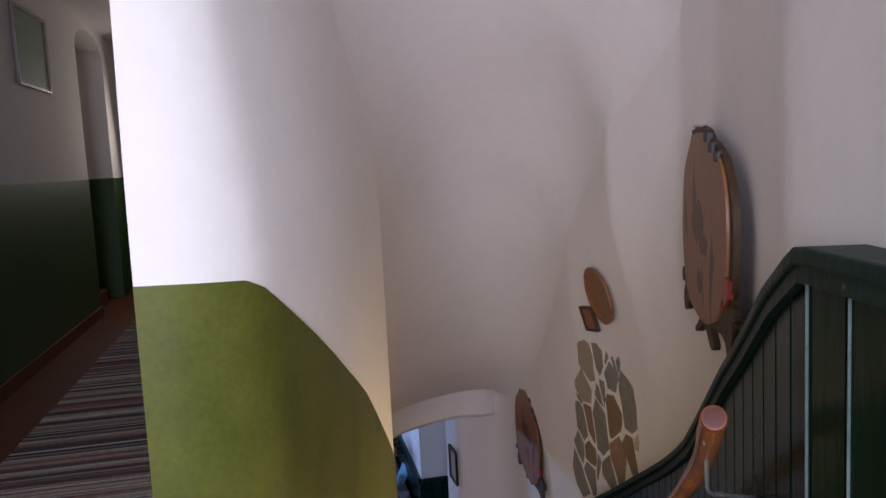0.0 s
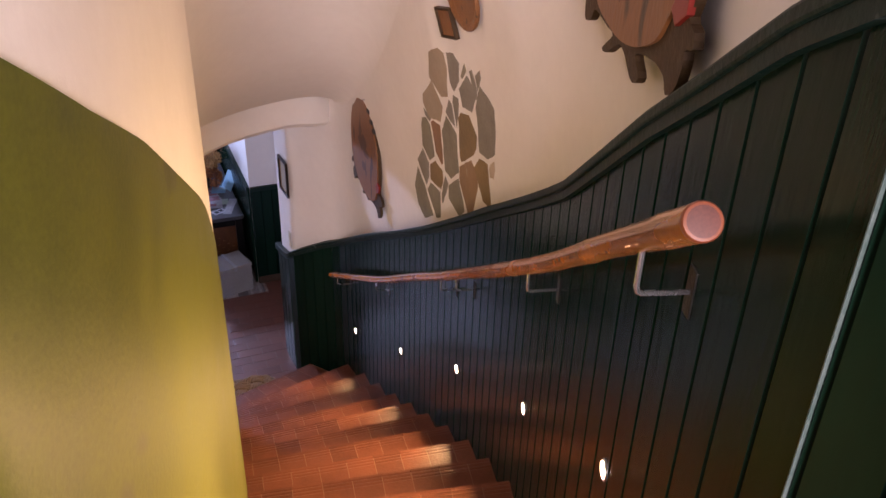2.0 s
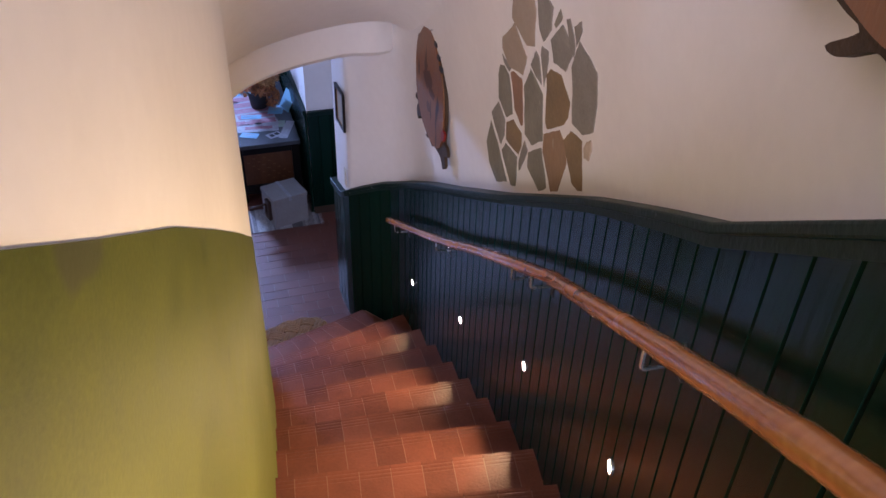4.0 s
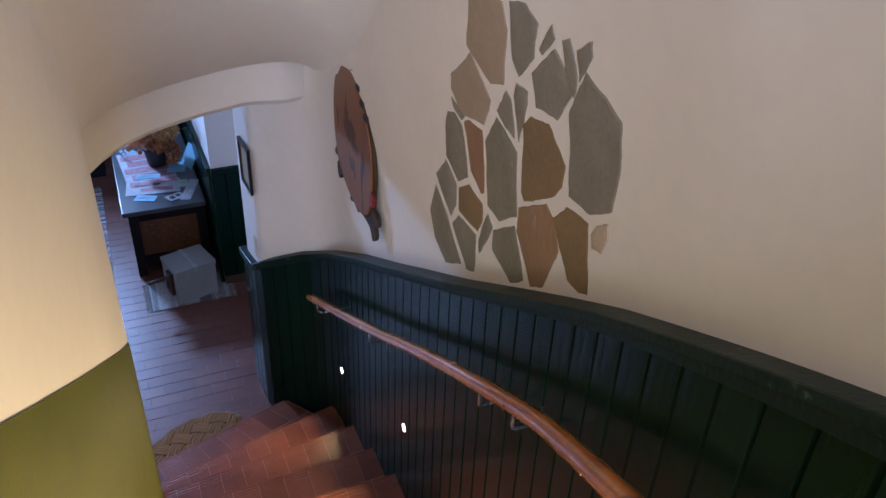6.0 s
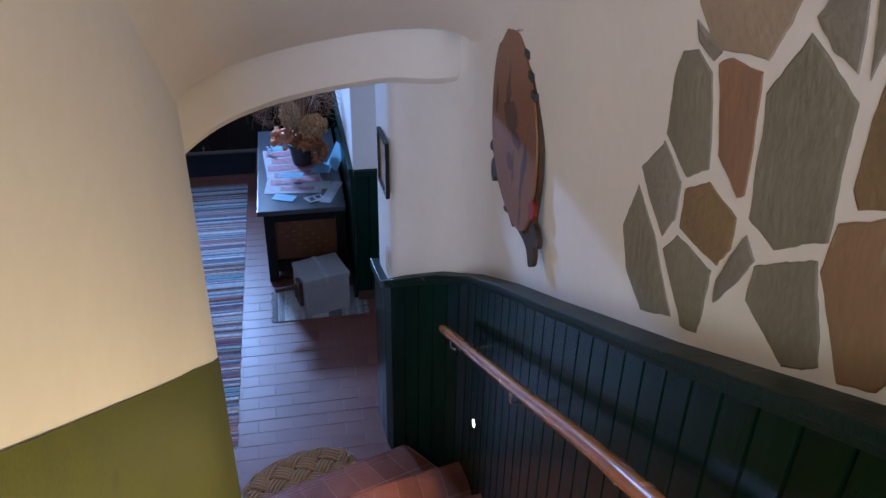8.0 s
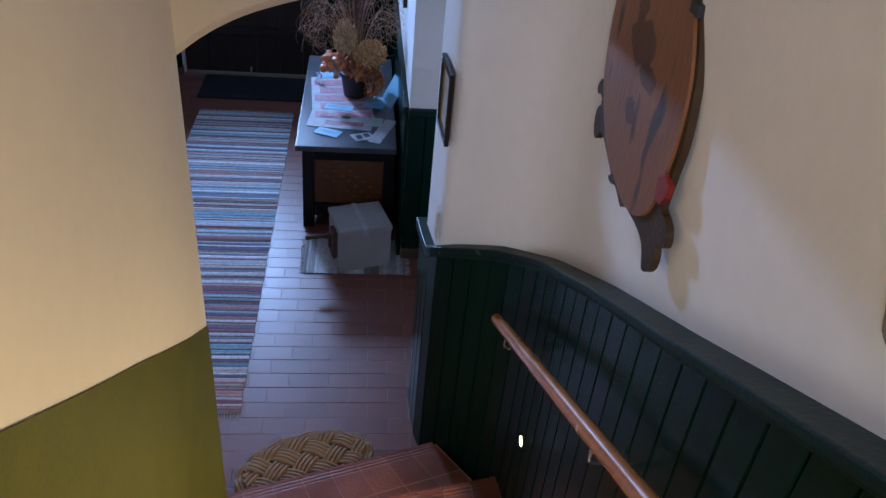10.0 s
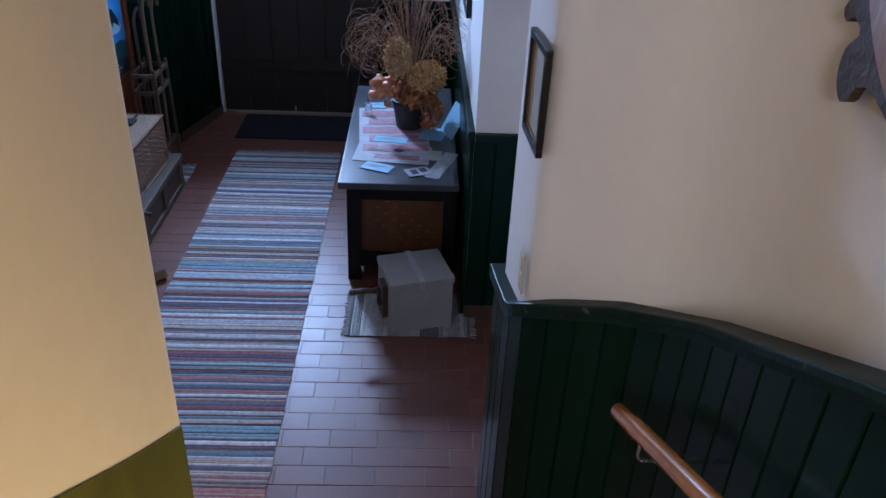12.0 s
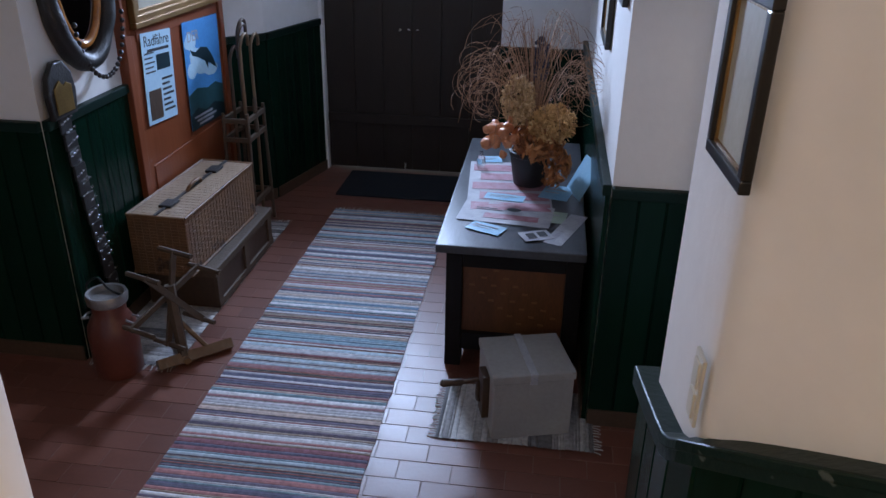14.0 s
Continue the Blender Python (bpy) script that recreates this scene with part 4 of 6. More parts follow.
BOARD_B = {"top": [(-0.16, 0.306), (-0.11, 0.322), (0.0, 0.325), (0.07, 0.298), (0.13, 0.248), (0.18, 0.20), (0.22, 0.15), (0.262, 0.07), (0.282, -0.04), (0.272, -0.12), (0.262, -0.20), (0.29, -0.207), (0.314, -0.216), (0.326, -0.236), (0.322, -0.258), (0.308, -0.263)],
           "foot": [(0.280, -0.274), (0.292, -0.296), (0.289, -0.33), (0.266, -0.356), (0.244, -0.361), (0.222, -0.327), (0.192, -0.313), (0.138, -0.310), (0.062, -0.317), (0.04, -0.335), (0.022, -0.332), (-0.03, -0.318), (-0.068, -0.331), (-0.098, -0.327), (-0.078, -0.312), (-0.131, -0.293)],
           "flank": [(-0.205, -0.269), (-0.24, -0.278), (-0.25, -0.298), (-0.272, -0.308), (-0.297, -0.282), (-0.298, -0.24), (-0.27, -0.21), (-0.298, -0.194), (-0.318, -0.205), (-0.333, -0.19), (-0.308, -0.16), (-0.285, -0.152), (-0.306, -0.07), (-0.312, 0.10), (-0.278, 0.195), (-0.226, 0.226), (-0.236, 0.25), (-0.20, 0.28)],
           "face": [(-0.15, 0.285), (-0.02, 0.305), (0.06, 0.275), (0.15, 0.205), (0.205, 0.145), (0.25, 0.06), (0.262, -0.03), (0.258, -0.10), (0.235, -0.195), (0.206, -0.25), (0.171, -0.277), (0.126, -0.297), (0.055, -0.308), (-0.026, -0.297), (-0.111, -0.28), (-0.20, -0.225), (-0.27, -0.146), (-0.298, -0.05), (-0.298, 0.08), (-0.265, 0.18), (-0.20, 0.24)],
           "red": [(0.235, -0.197), (0.267, -0.19), (0.284, -0.166), (0.290, -0.137), (0.255, -0.125), (0.225, -0.15)], "notches": [(0.085, 0.272), (0.14, 0.222), (0.185, 0.178)]}


def carved_board(m, shape, label):
    b = thing("carved_board", m, label, "wall board", "carved boards on the stair wall")
    back = shape["top"] + shape["foot"] + shape["flank"]
    soft = [v.xy for v in smooth_line([(*p, 0) for p in back + back[:1]], 0.012)][:-1]
    part("backing_board", prism(bmesh.new(), [tuple(v) for v in soft], -0.008, 0.008), CARVED_DARK, b, "dark carved edge with hooked horns")
    face = shape["face"]
    soft = [v.xy for v in smooth_line([(*p, 0) for p in face + face[:1]], 0.015)][:-1]
    part("painted_panel", prism(bmesh.new(), [tuple(v) for v in soft], 0.008, 0.015, None, 0.002), CARVED, b, "worn red-brown panel with faded figures", True)
    for fx, fy, fa, fb, seed in ((-0.04, 0.03, 0.09, 0.05, 1), (-0.09, 0.09, 0.03, 0.04, 2), (0.03, -0.02, 0.06, 0.025, 3), (-0.03, -0.12, 0.035, 0.028, 4)):
        ring = [(fx + fa * (1 + 0.5 * noise.noise((math.cos(q) * 1.6, math.sin(q) * 1.6, seed))) * math.cos(q), fy + fb * (1 + 0.6 * noise.noise((math.cos(q) * 2.1, math.sin(q) * 2.1, seed + 9))) * math.sin(q)) for q in (k * math.pi / 16 for k in range(32))]
        part("faded_figure", prism(bmesh.new(), ring, 0.012, 0.0153), FIGURE, b, "dark faded painted figure" if seed == 1 else "")
    for x, y in shape["notches"]:
        part("notch", boxes(((x - 0.022, y - 0.012, 0.0), (x + 0.022, y + 0.012, 0.0165)), bevel=0.003), INK, b)
    part("red_patch", prism(bmesh.new(), shape["red"], 0.004, 0.0160, None, 0.002), RED, b, "dull red painted patch")
    part("nail", lathe(bmesh.new(), [(0.004, 0), (0.004, 0.03), (0.001, 0.032)], 8, Matrix.Translation((0.02, max(y for _, y in back), 0.0))), STEEL, b)
    return b


carved_board(upright_wall(2.86, 4.14, 0.008), BOARD_A, "large worn red-brown carved wooden board hung on plaster")
carved_board(upright_wall(6.07, 2.465, 0.008), BOARD_B, "worn brown carved wooden board with a red patch")

# oval plate and small picture
pm = right_wall(4.155, 3.768, 0.004) @ Matrix.Diagonal((0.135, 0.125, 0.125, 1))
plate = thing("wall_plate", pm, "round reddish-brown carved wooden wall plate", "wall plate")
part("rim", lathe(bmesh.new(), [(0.86, 0.02), (0.97, 0.06), (1.0, 0.13), (0.985, 0.18), (0.92, 0.19), (0.80, 0.13), (0.76, 0.11)], 40), CARVED, plate, "", True)
part("dish", lathe(bmesh.new(), [(0.79, 0.08), (0.78, 0.115), (0.5, 0.10), (0.2, 0.105), (0.01, 0.11)], 40), CARVED, plate, "darker worn centre", True)
sm = right_wall(4.366, 3.627, 0.004) @ Matrix.Rotation(radians(9), 4, "Z")
pic = thing("small_picture", sm, "small dark brown square wooden picture tile", "picture")
part("frame", boxes(((-0.072, -0.057, 0), (0.072, -0.047, 0.018)), ((-0.072, 0.047, 0), (0.072, 0.057, 0.018)), ((-0.072, -0.047, 0), (-0.062, 0.047, 0.018)), ((0.062, -0.047, 0), (0.072, 0.047, 0.018)), bevel=0.002), CARVED_DARK, pic)
part("image", boxes(((-0.062, -0.047, 0), (0.062, 0.047, 0.010))), CARVED, pic)

# exposed field stones in the plaster: centre y, z, half width, half height, stone
G, B_, D, C_ = STONE, STONE_BR, STONE_RD, STONE_GN
WARMGREY = material("warm_grey_stone", (0.40, 0.32, 0.240), 0.75, (0.29, 0.23, 0.17), 6, 0.7, 0.25, 45)
mortar = thing("stone_inlay", Matrix(), "exposed grey and brown field stones set in the plaster", "stone inlay")


TAN = material("tan_quartzite", (0.34, 0.215, 0.125), 0.75, (0.22, 0.135, 0.080), 8, 0.6, 0.25, 60, stretch=(1, 1, 0.4), speck=((0.36, 0.28, 0.20), 24, 0.68))
FAINT = material("limewashed_stone", (0.56, 0.46, 0.36), 0.85, (0.44, 0.35, 0.26), 9, 0.6, 0.15, 60)


def field_stone(mat, *corners):
    """A split stone set in the plaster: corners as y, z on the wall, with chipped edges and a slightly raised face."""
    n = len(corners)
    cy, cz = sum(c[0] for c in corners) / n, sum(c[1] for c in corners) / n
    edge = []
    for i in range(n):
        a, b = Vector(corners[i]), Vector(corners[(i + 1) % n])
        steps = max(2, int((b - a).length / 0.014))
        nrm = Vector((-(b - a).y, (b - a).x)).normalized()
        for k in range(steps):
            w = a.lerp(b, k / steps)
            edge.append(w + nrm * (0.0030 * noise.noise((w.x * 45, w.y * 45, 2)) + 0.004 * noise.noise((w.x * 14, w.y * 14, 5))))
    bm = bmesh.new()
    rings = [[bm.verts.new(right_wall(w.x + (cy - w.x) * f, w.y + (cz - w.y) * f, off).translation) for w in edge] for f, off in ((0, -0.010), (0, 0.0008), (0.035, 0.0022), (0.4, 0.0034))]
    for a, b in zip(rings, rings[1:]):
        for k in range(len(a)):
            bm.faces.new((a[k], a[(k + 1) % len(a)], b[(k + 1) % len(a)], b[k]))
    mid = bm.verts.new(right_wall(cy, cz, 0.0036).translation)
    for k in range(len(edge)):
        bm.faces.new((rings[3][k], rings[3][(k + 1) % len(edge)], mid))
    bmesh.ops.recalc_face_normals(bm, faces=bm.faces)
    part("stone", bm, mat, mortar)


field_stone(C_, (5.134, 2.733), (5.04, 2.668), (4.95, 2.541), (5.09, 2.456), (5.176, 2.504), (5.203, 2.60))
field_stone(G, (5.126, 2.775), (5.024, 2.875), (4.942, 2.827), (4.959, 2.745), (5.007, 2.685), (5.071, 2.728))
field_stone(C_, (5.0, 2.661), (4.946, 2.724), (4.812, 2.731), (4.846, 2.577), (4.906, 2.55))
field_stone(B_, (4.93, 2.825), (4.846, 2.878), (4.754, 2.863), (4.762, 2.804), (4.798, 2.748), (4.938, 2.742))
field_stone(G, (4.719, 2.854), (4.689, 2.823), (4.80, 2.675), (4.798, 2.727))
field_stone(C_, (4.948, 3.057), (4.896, 3.077), (4.855, 3.053), (4.852, 2.897), (4.928, 2.845), (5.02, 2.889), (4.987, 3.004))
field_stone(G, (4.897, 3.121), (4.826, 3.095), (4.849, 3.072), (4.893, 3.09))
field_stone(D, (4.836, 3.072), (4.797, 3.093), (4.718, 3.099), (4.74, 2.91), (4.758, 2.895), (4.826, 2.931))
field_stone(C_, (4.709, 3.073), (4.619, 3.178), (4.53, 3.126), (4.541, 2.946), (4.649, 2.87), (4.72, 2.88))
field_stone(C_, (4.694, 2.82), (4.555, 2.91), (4.52, 2.765), (4.597, 2.703), (4.705, 2.746))
field_stone(G, (4.611, 3.197), (4.547, 3.271), (4.529, 3.256), (4.536, 3.155), (4.577, 3.167))
field_stone(G, (4.515, 3.269), (4.492, 3.307), (4.449, 3.305), (4.456, 3.273), (4.518, 3.155))
field_stone(B_, (4.489, 3.208), (4.448, 3.249), (4.37, 3.263), (4.303, 3.199), (4.318, 3.14), (4.348, 3.101), (4.499, 3.011), (4.515, 3.029))
field_stone(TAN, (4.528, 2.978), (4.389, 3.064), (4.346, 3.035), (4.338, 2.969), (4.418, 2.815), (4.484, 2.772), (4.545, 2.899))
field_stone(B_, (4.356, 3.047), (4.298, 3.108), (4.203, 3.12), (4.205, 2.945), (4.244, 2.92), (4.298, 2.918))
field_stone(G, (4.285, 3.32), (4.209, 3.43), (4.089, 3.384), (4.087, 3.294), (4.113, 3.198), (4.198, 3.142), (4.287, 3.138))
field_stone(FAINT, (4.191, 3.104), (4.167, 3.137), (4.125, 3.163), (4.124, 3.127), (4.15, 3.08), (4.191, 3.069))
field_stone(WARMGREY, (4.87, 3.194), (4.702, 3.309), (4.637, 3.212), (4.657, 3.175), (4.706, 3.119), (4.843, 3.095), (4.89, 3.148))
field_stone(WARMGREY, (4.66, 3.445), (4.54, 3.487), (4.49, 3.48), (4.492, 3.423), (4.553, 3.282), (4.62, 3.26), (4.722, 3.319))
field_stone(G, (4.465, 3.49), (4.40, 3.50), (4.36, 3.472), (4.401, 3.392), (4.474, 3.328), (4.492, 3.361))
field_stone(G, (4.42, 3.356), (4.312, 3.438), (4.294, 3.423), (4.262, 3.37), (4.334, 3.286), (4.422, 3.278))
field_stone(C_, (4.373, 3.419), (4.31, 3.486), (4.306, 3.461), (4.365, 3.41))
field_stone(G, (4.279, 3.464), (4.251, 3.478), (4.24, 3.41), (4.26, 3.36), (4.281, 3.40))
field_stone(G, (4.229, 3.46), (4.177, 3.496), (4.18, 3.466), (4.235, 3.40))

# framed certificate and switches on the pillar's hall side
FA, FB = Vector((0.052, 7.06, 0)), Vector((-0.038, 7.33, 0))
fd = (FA - FB).normalized()
fn = Vector((-fd.y, fd.x, 0))
if fn.x > 0:
    fn = -fn
FM = Matrix((fd, Vector((0, 0, 1)), fn)).transposed().to_4x4()


def pillar_at(f, z, off=0.0):
    return Matrix.Translation(FB.lerp(FA, f) + Vector((0, 0, z)) + fn * off) @ FM


def framed(name, m, w, h, d, bar, frame_mat, image_mat, label, lines=0):
    f = thing(name, m, label, "picture")
    a, b = w / 2, h / 2
    part("frame", boxes(((-a, -b, 0), (a, -b + bar, d)), ((-a, b - bar, 0), (a, b, d)), ((-a, -b + bar, 0), (-a + bar, b - bar, d)), ((a - bar, -b + bar, 0), (a, b - bar, d)), bevel=0.003), frame_mat, f)
    e = 0.006
    part("liner", boxes(((-a + bar, -b + bar, 0), (a - bar, -b + bar + e, d * 0.6)), ((-a + bar, b - bar - e, 0), (a - bar, b - bar, d * 0.6)), ((-a + bar, -b + bar + e, 0), (-a + bar + e, b - bar - e, d * 0.6)), ((a - bar - e, -b + bar + e, 0), (a - bar, b - bar - e, d * 0.6))), GILT, f, "narrow gilt liner")
    part("print", boxes(((-a + bar, -b + bar, 0.001), (a - bar, b - bar, d * 0.35))), image_mat, f, "pale paper print")
    for i in range(lines):
        y = b - bar - (h - 2 * bar) * (i + 1.5) / (lines + 2)
        part("text_line", boxes(((-a * 0.55, y - 0.002, d * 0.35), (a * (0.5 - 0.15 * (i % 3)), y + 0.002, d * 0.35 + 0.0008))), WOODDK, f)
    return f


framed("certificate_frame", pillar_at(0.72, 1.842, 0.003), 0.225, 0.285, 0.018, 0.022, FRAMEBLK, PAPER_AGED, "black framed aged certificate hung on the pillar", 0)
sw = thing("light_switch", pillar_at(0.86, 1.31, 0.004) @ Matrix.Diagonal((0.72, 0.92, 1, 1)), "ivory double light switch on the pillar", "light switch")
part("plate", boxes(((-0.038, -0.075, 0), (0.038, 0.075, 0.007)), bevel=0.003), SWITCH, sw)
part("rocker", boxes(((-0.022, 0.006, 0.005), (0.022, 0.062, 0.011)), bevel=0.002), SWITCH, sw)
part("rocker", boxes(((-0.022, -0.062, 0.005), (0.022, -0.006, 0.011)), bevel=0.002), SWITCH, sw)

# corridor picture
CPM = HM @ Matrix.Translation((-3.245, -0.2, 5.47)) @ Matrix(((0, 0, 1, 0), (1, 0, 0, 0), (0, 1, 0, 0), (0, 0, 0, 1)))
framed("corridor_picture", CPM, 0.92, 0.66, 0.03, 0.022, TIN, PAPER_GREEN, "faded picture in a metal frame on the corridor wall", 0)

# ---- rugs and mats ----


def rag_rug(name, m, length, width, band, mat, label, seed, fringe=0.05):
    """Bands across the length, each a low ridge, with knotted fringes at both ends."""
    r = random.Random(seed)
    rug = thing(name, m, label, "rug")
    bm = bmesh.new()
    y, phase = 0.0, 0
    while y < length:
        b = band * r.choice((0.4, 0.45, 0.6, 0.8, 1.0, 1.3, 1.9))
        y1 = min(length, y + b)
        cols = []
        for k in range(13):
            x = -width / 2 + width * k / 12
            wob = 0.006 * noise.noise((x * 3, y * 2, seed)) if 0 < y else 0
            wob1 = 0.006 * noise.noise((x * 3, y1 * 2, seed)) if y1 < length else 0
            ex = 0.006 * noise.noise((y * 9, seed, 5)) * (1 if k in (0, 12) else 0)
            cols.append([bm.verts.new((x + ex, yy, zz)) for yy, zz in ((y + wob, 0.002), (y + wob + 0.002, 0.0065), ((y + y1) / 2 + wob, 0.0085), (y1 + wob1 - 0.0005, 0.0065), (y1 + wob1, 0.002))])
        for a, c in zip(cols, cols[1:]):
            for k in range(4):
                bm.faces.new((a[k], c[k], c[k + 1], a[k + 1]))
        y = y1
    part("weave", bm, mat, rug)
    for yy, s in ((0, -1), (length, 1)):
        bm = bmesh.new()
        x = -width / 2 + 0.006
        while x < width / 2:
            a = Vector((x, yy - s * 0.004, 0.006))
            dx = r.uniform(-0.012, 0.012)
            tube(bm, [a, a + Vector((dx * 0.4, s * fringe * 0.5, -0.001)), a + Vector((dx, s * fringe * r.uniform(0.7, 1.1), -0.003))], 0.0022, 4)
            x += r.uniform(0.010, 0.02)
        part("fringe", bm, FRINGE, rug, "pale knotted fringe")
    return rug


rag_rug("runner_rug", HM @ Matrix.Translation((-1.275, -1.44, 0)), 3.58, 0.81, 0.0145, RAG, "long striped rag runner in blue, cream and wine", 3)
rag_rug("small_rag_rug", HM @ Matrix.Translation((0.03, -0.02, 0)) @ Matrix.Rotation(radians(90), 4, "Z"), 0.66, 0.40, 0.03, RAG_SM, "small grey and cream rag rug under the box", 8, 0.035)
rag_rug("trunk_rug", HM @ Matrix.Translation((-2.13, 0.10, 0)), 1.75, 0.42, 0.03, RAG_SM, "small striped rag rug under the trunk", 12, 0.05)
rag_rug("corridor_rug", HM @ Matrix.Translation((-2.34, -7.2, TOP)), 9.0, 0.96, 0.020, RAG_UP, "long striped rag runner on the corridor floor", 5)
dm = thing("doormat", HM, "dark doormat inside the entrance door", "doormat")
part("mat", boxes(((-1.75, 2.41, 0.0), (-0.80, 2.93, 0.014)), bevel=0.004), MAT_DARK, dm)

# plaited rope mat at the stair foot
RM = Matrix.Translation((-0.45, 6.80, 0.0)) @ Matrix.Rotation(radians(36.5), 4, "Z")
ropemat = thing("rope_mat", RM, "oval plaited sisal rope mat at the stair foot", "mat")
MA, MB = 0.33, 0.185
pitch = 0.098
for fam in (0, 1):
    ang = radians(42 if fam else -42)
    d, n2 = Vector((math.cos(ang), math.sin(ang))), Vector((-math.sin(ang), math.cos(ang)))
    other = Vector((-math.sin(-ang), math.cos(-ang)))
    for k in range(-5, 6):
        for lane in range(4):
            o = k * pitch + (lane - 1.5) * 0.0205
            run = []
            for j in range(-60, 61):
                p = d * (j * 0.0075) + n2 * o
                if (p.x / (MA - 0.03)) ** 2 + (p.y / (MB - 0.03)) ** 2 < 1:
                    c = math.cos(math.pi * (p.dot(other) / pitch + k)) * (1 if fam else -1)
                    run.append(Vector((p.x, p.y, 0.023 + 0.0115 * c)))
            if len(run) > 4:
                part("strand", tube(bmesh.new(), run, 0.0104, 6, True), ROPE, ropemat, "", True)
for lane in range(4):
    ringc = [Vector(((MA - lane * 0.0165) * math.cos(q), (MB - lane * 0.0165) * math.sin(q), 0.014 + 0.006 * math.cos(14 * q + 0.5 * lane) + 0.003 * lane)) for q in (j * math.pi / 60 for j in range(120))]
    part("border_strand", tube(bmesh.new(), ringc, 0.0092, 7, False, True), ROPE, ropemat, "", True)

# ---- chest, box, dried flowers ----
chest = thing("chest", HM, "dark wooden chest with brown veneered end panel", "chest")
part("lid", boxes(((-0.705, 0.265, 0.625), (-0.045, 1.86, 0.665)), bevel=0.006), CHEST_TOP, chest, "worn dark top, greyed blue for daylight sheen")
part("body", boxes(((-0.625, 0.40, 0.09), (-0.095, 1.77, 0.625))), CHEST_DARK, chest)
for u in (-0.665, -0.125):
    for v in (0.335, 1.70):
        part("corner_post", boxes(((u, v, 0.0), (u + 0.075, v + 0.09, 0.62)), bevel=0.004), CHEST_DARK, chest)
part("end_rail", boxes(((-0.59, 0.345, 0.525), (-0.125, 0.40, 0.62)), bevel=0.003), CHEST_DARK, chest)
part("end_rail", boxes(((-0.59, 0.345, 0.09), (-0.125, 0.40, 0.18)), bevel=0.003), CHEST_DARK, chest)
part("end_panel", boxes(((-0.59, 0.372, 0.18), (-0.125, 0.40, 0.525))), CHEST_VENEER, chest, "brown inlaid veneer panel")
for r_ in range(3):
    for k in range(7):
        u, z = -0.56 + 0.045 * k + 0.055 * r_, 0.46 - 0.038 * k + 0.04 * (r_ - 1)
        if u < -0.15 and z > 0.2:
            part("inlay_chip", boxes(((u, 0.3705, z), (u + 0.026, 0.373, z + 0.010))), INLAY, chest)
part("side_panel", boxes(((-0.645, 0.46, 0.14), (-0.63, 1.68, 0.58)), bevel=0.004), CHEST_VENEER, chest)

bxm = HM @ Matrix.Translation((-0.395, -0.205, 0.009)) @ Matrix.Rotation(radians(16), 4, "Z")
gb = thing("grey_box", bxm, "pale grey wooden lidded box with a side crank", "box")
part("body", boxes(((0, 0, 0), (0.335, 0.30, 0.275)), bevel=0.006), GREYBOX, gb)
part("lid", boxes(((-0.006, -0.006, 0.275), (0.341, 0.306, 0.31)), bevel=0.006), GREYBOX, gb)
part("strap", boxes(((0.15, -0.009, 0.265), (0.18, 0.31, 0.315)), bevel=0.002), PAPER, gb, "pale strap over the lid")
part("crank", tube(bmesh.new(), smooth_line([(0.0, 0.12, 0.12), (-0.035, 0.12, 0.12), (-0.045, 0.10, 0.16), (-0.05, 0.09, 0.24), (-0.09, 0.08, 0.245), (-0.16, 0.075, 0.245)], 0.01), 0.010, 10), WOODDK, gb, "dark crank with a wooden grip", True)
part("grip", lathe(bmesh.new(), [(0.010, 0), (0.016, 0.01), (0.014, 0.05), (0.017, 0.085), (0.008, 0.095)], 14, Matrix.Translation((-0.11, 0.078, 0.245)) @ Matrix.Rotation(radians(-90), 4, "Y")), WOODDK, gb, "", True)
part("bracket", boxes(((-0.03, 0.07, 0.06), (0.0, 0.16, 0.26)), bevel=0.004), WOODDK, gb)

# papers on the chest
sheets = [("newspaper", -0.43, 1.05, 0.42, 0.74, 4, PAPER, "spread newspaper with pink pages on the chest"), ("leaflet", -0.42, 0.66, 0.44, 0.25, -6, PAPER, "white printed leaflet with a red band"), ("brochure", -0.44, 0.87, 0.20, 0.085, -9, PAPER_BLUE, "blue brochure on the chest"),
          ("leaflet", -0.50, 0.47, 0.17, 0.10, -24, PAPER_BLUE, "pale blue folded leaflet on the chest"), ("photo_card", -0.27, 0.42, 0.14, 0.10, 24, PAPER, "white photo card on the chest"), ("leaflet", -0.22, 0.66, 0.17, 0.14, -8, PAPER_GREEN, "pale green leaflet on the chest"),
          ("envelope", -0.135, 0.52, 0.085, 0.37, -20, PAPER, "narrow white paper strip on the chest"), ("leaflet", -0.56, 1.45, 0.13, 0.11, 10, PAPER_BLUE, "blue leaflet on the chest"), ("leaflet", -0.18, 0.98, 0.15, 0.20, -14, PAPER_BLUE, "blue printed leaflet on the chest")]
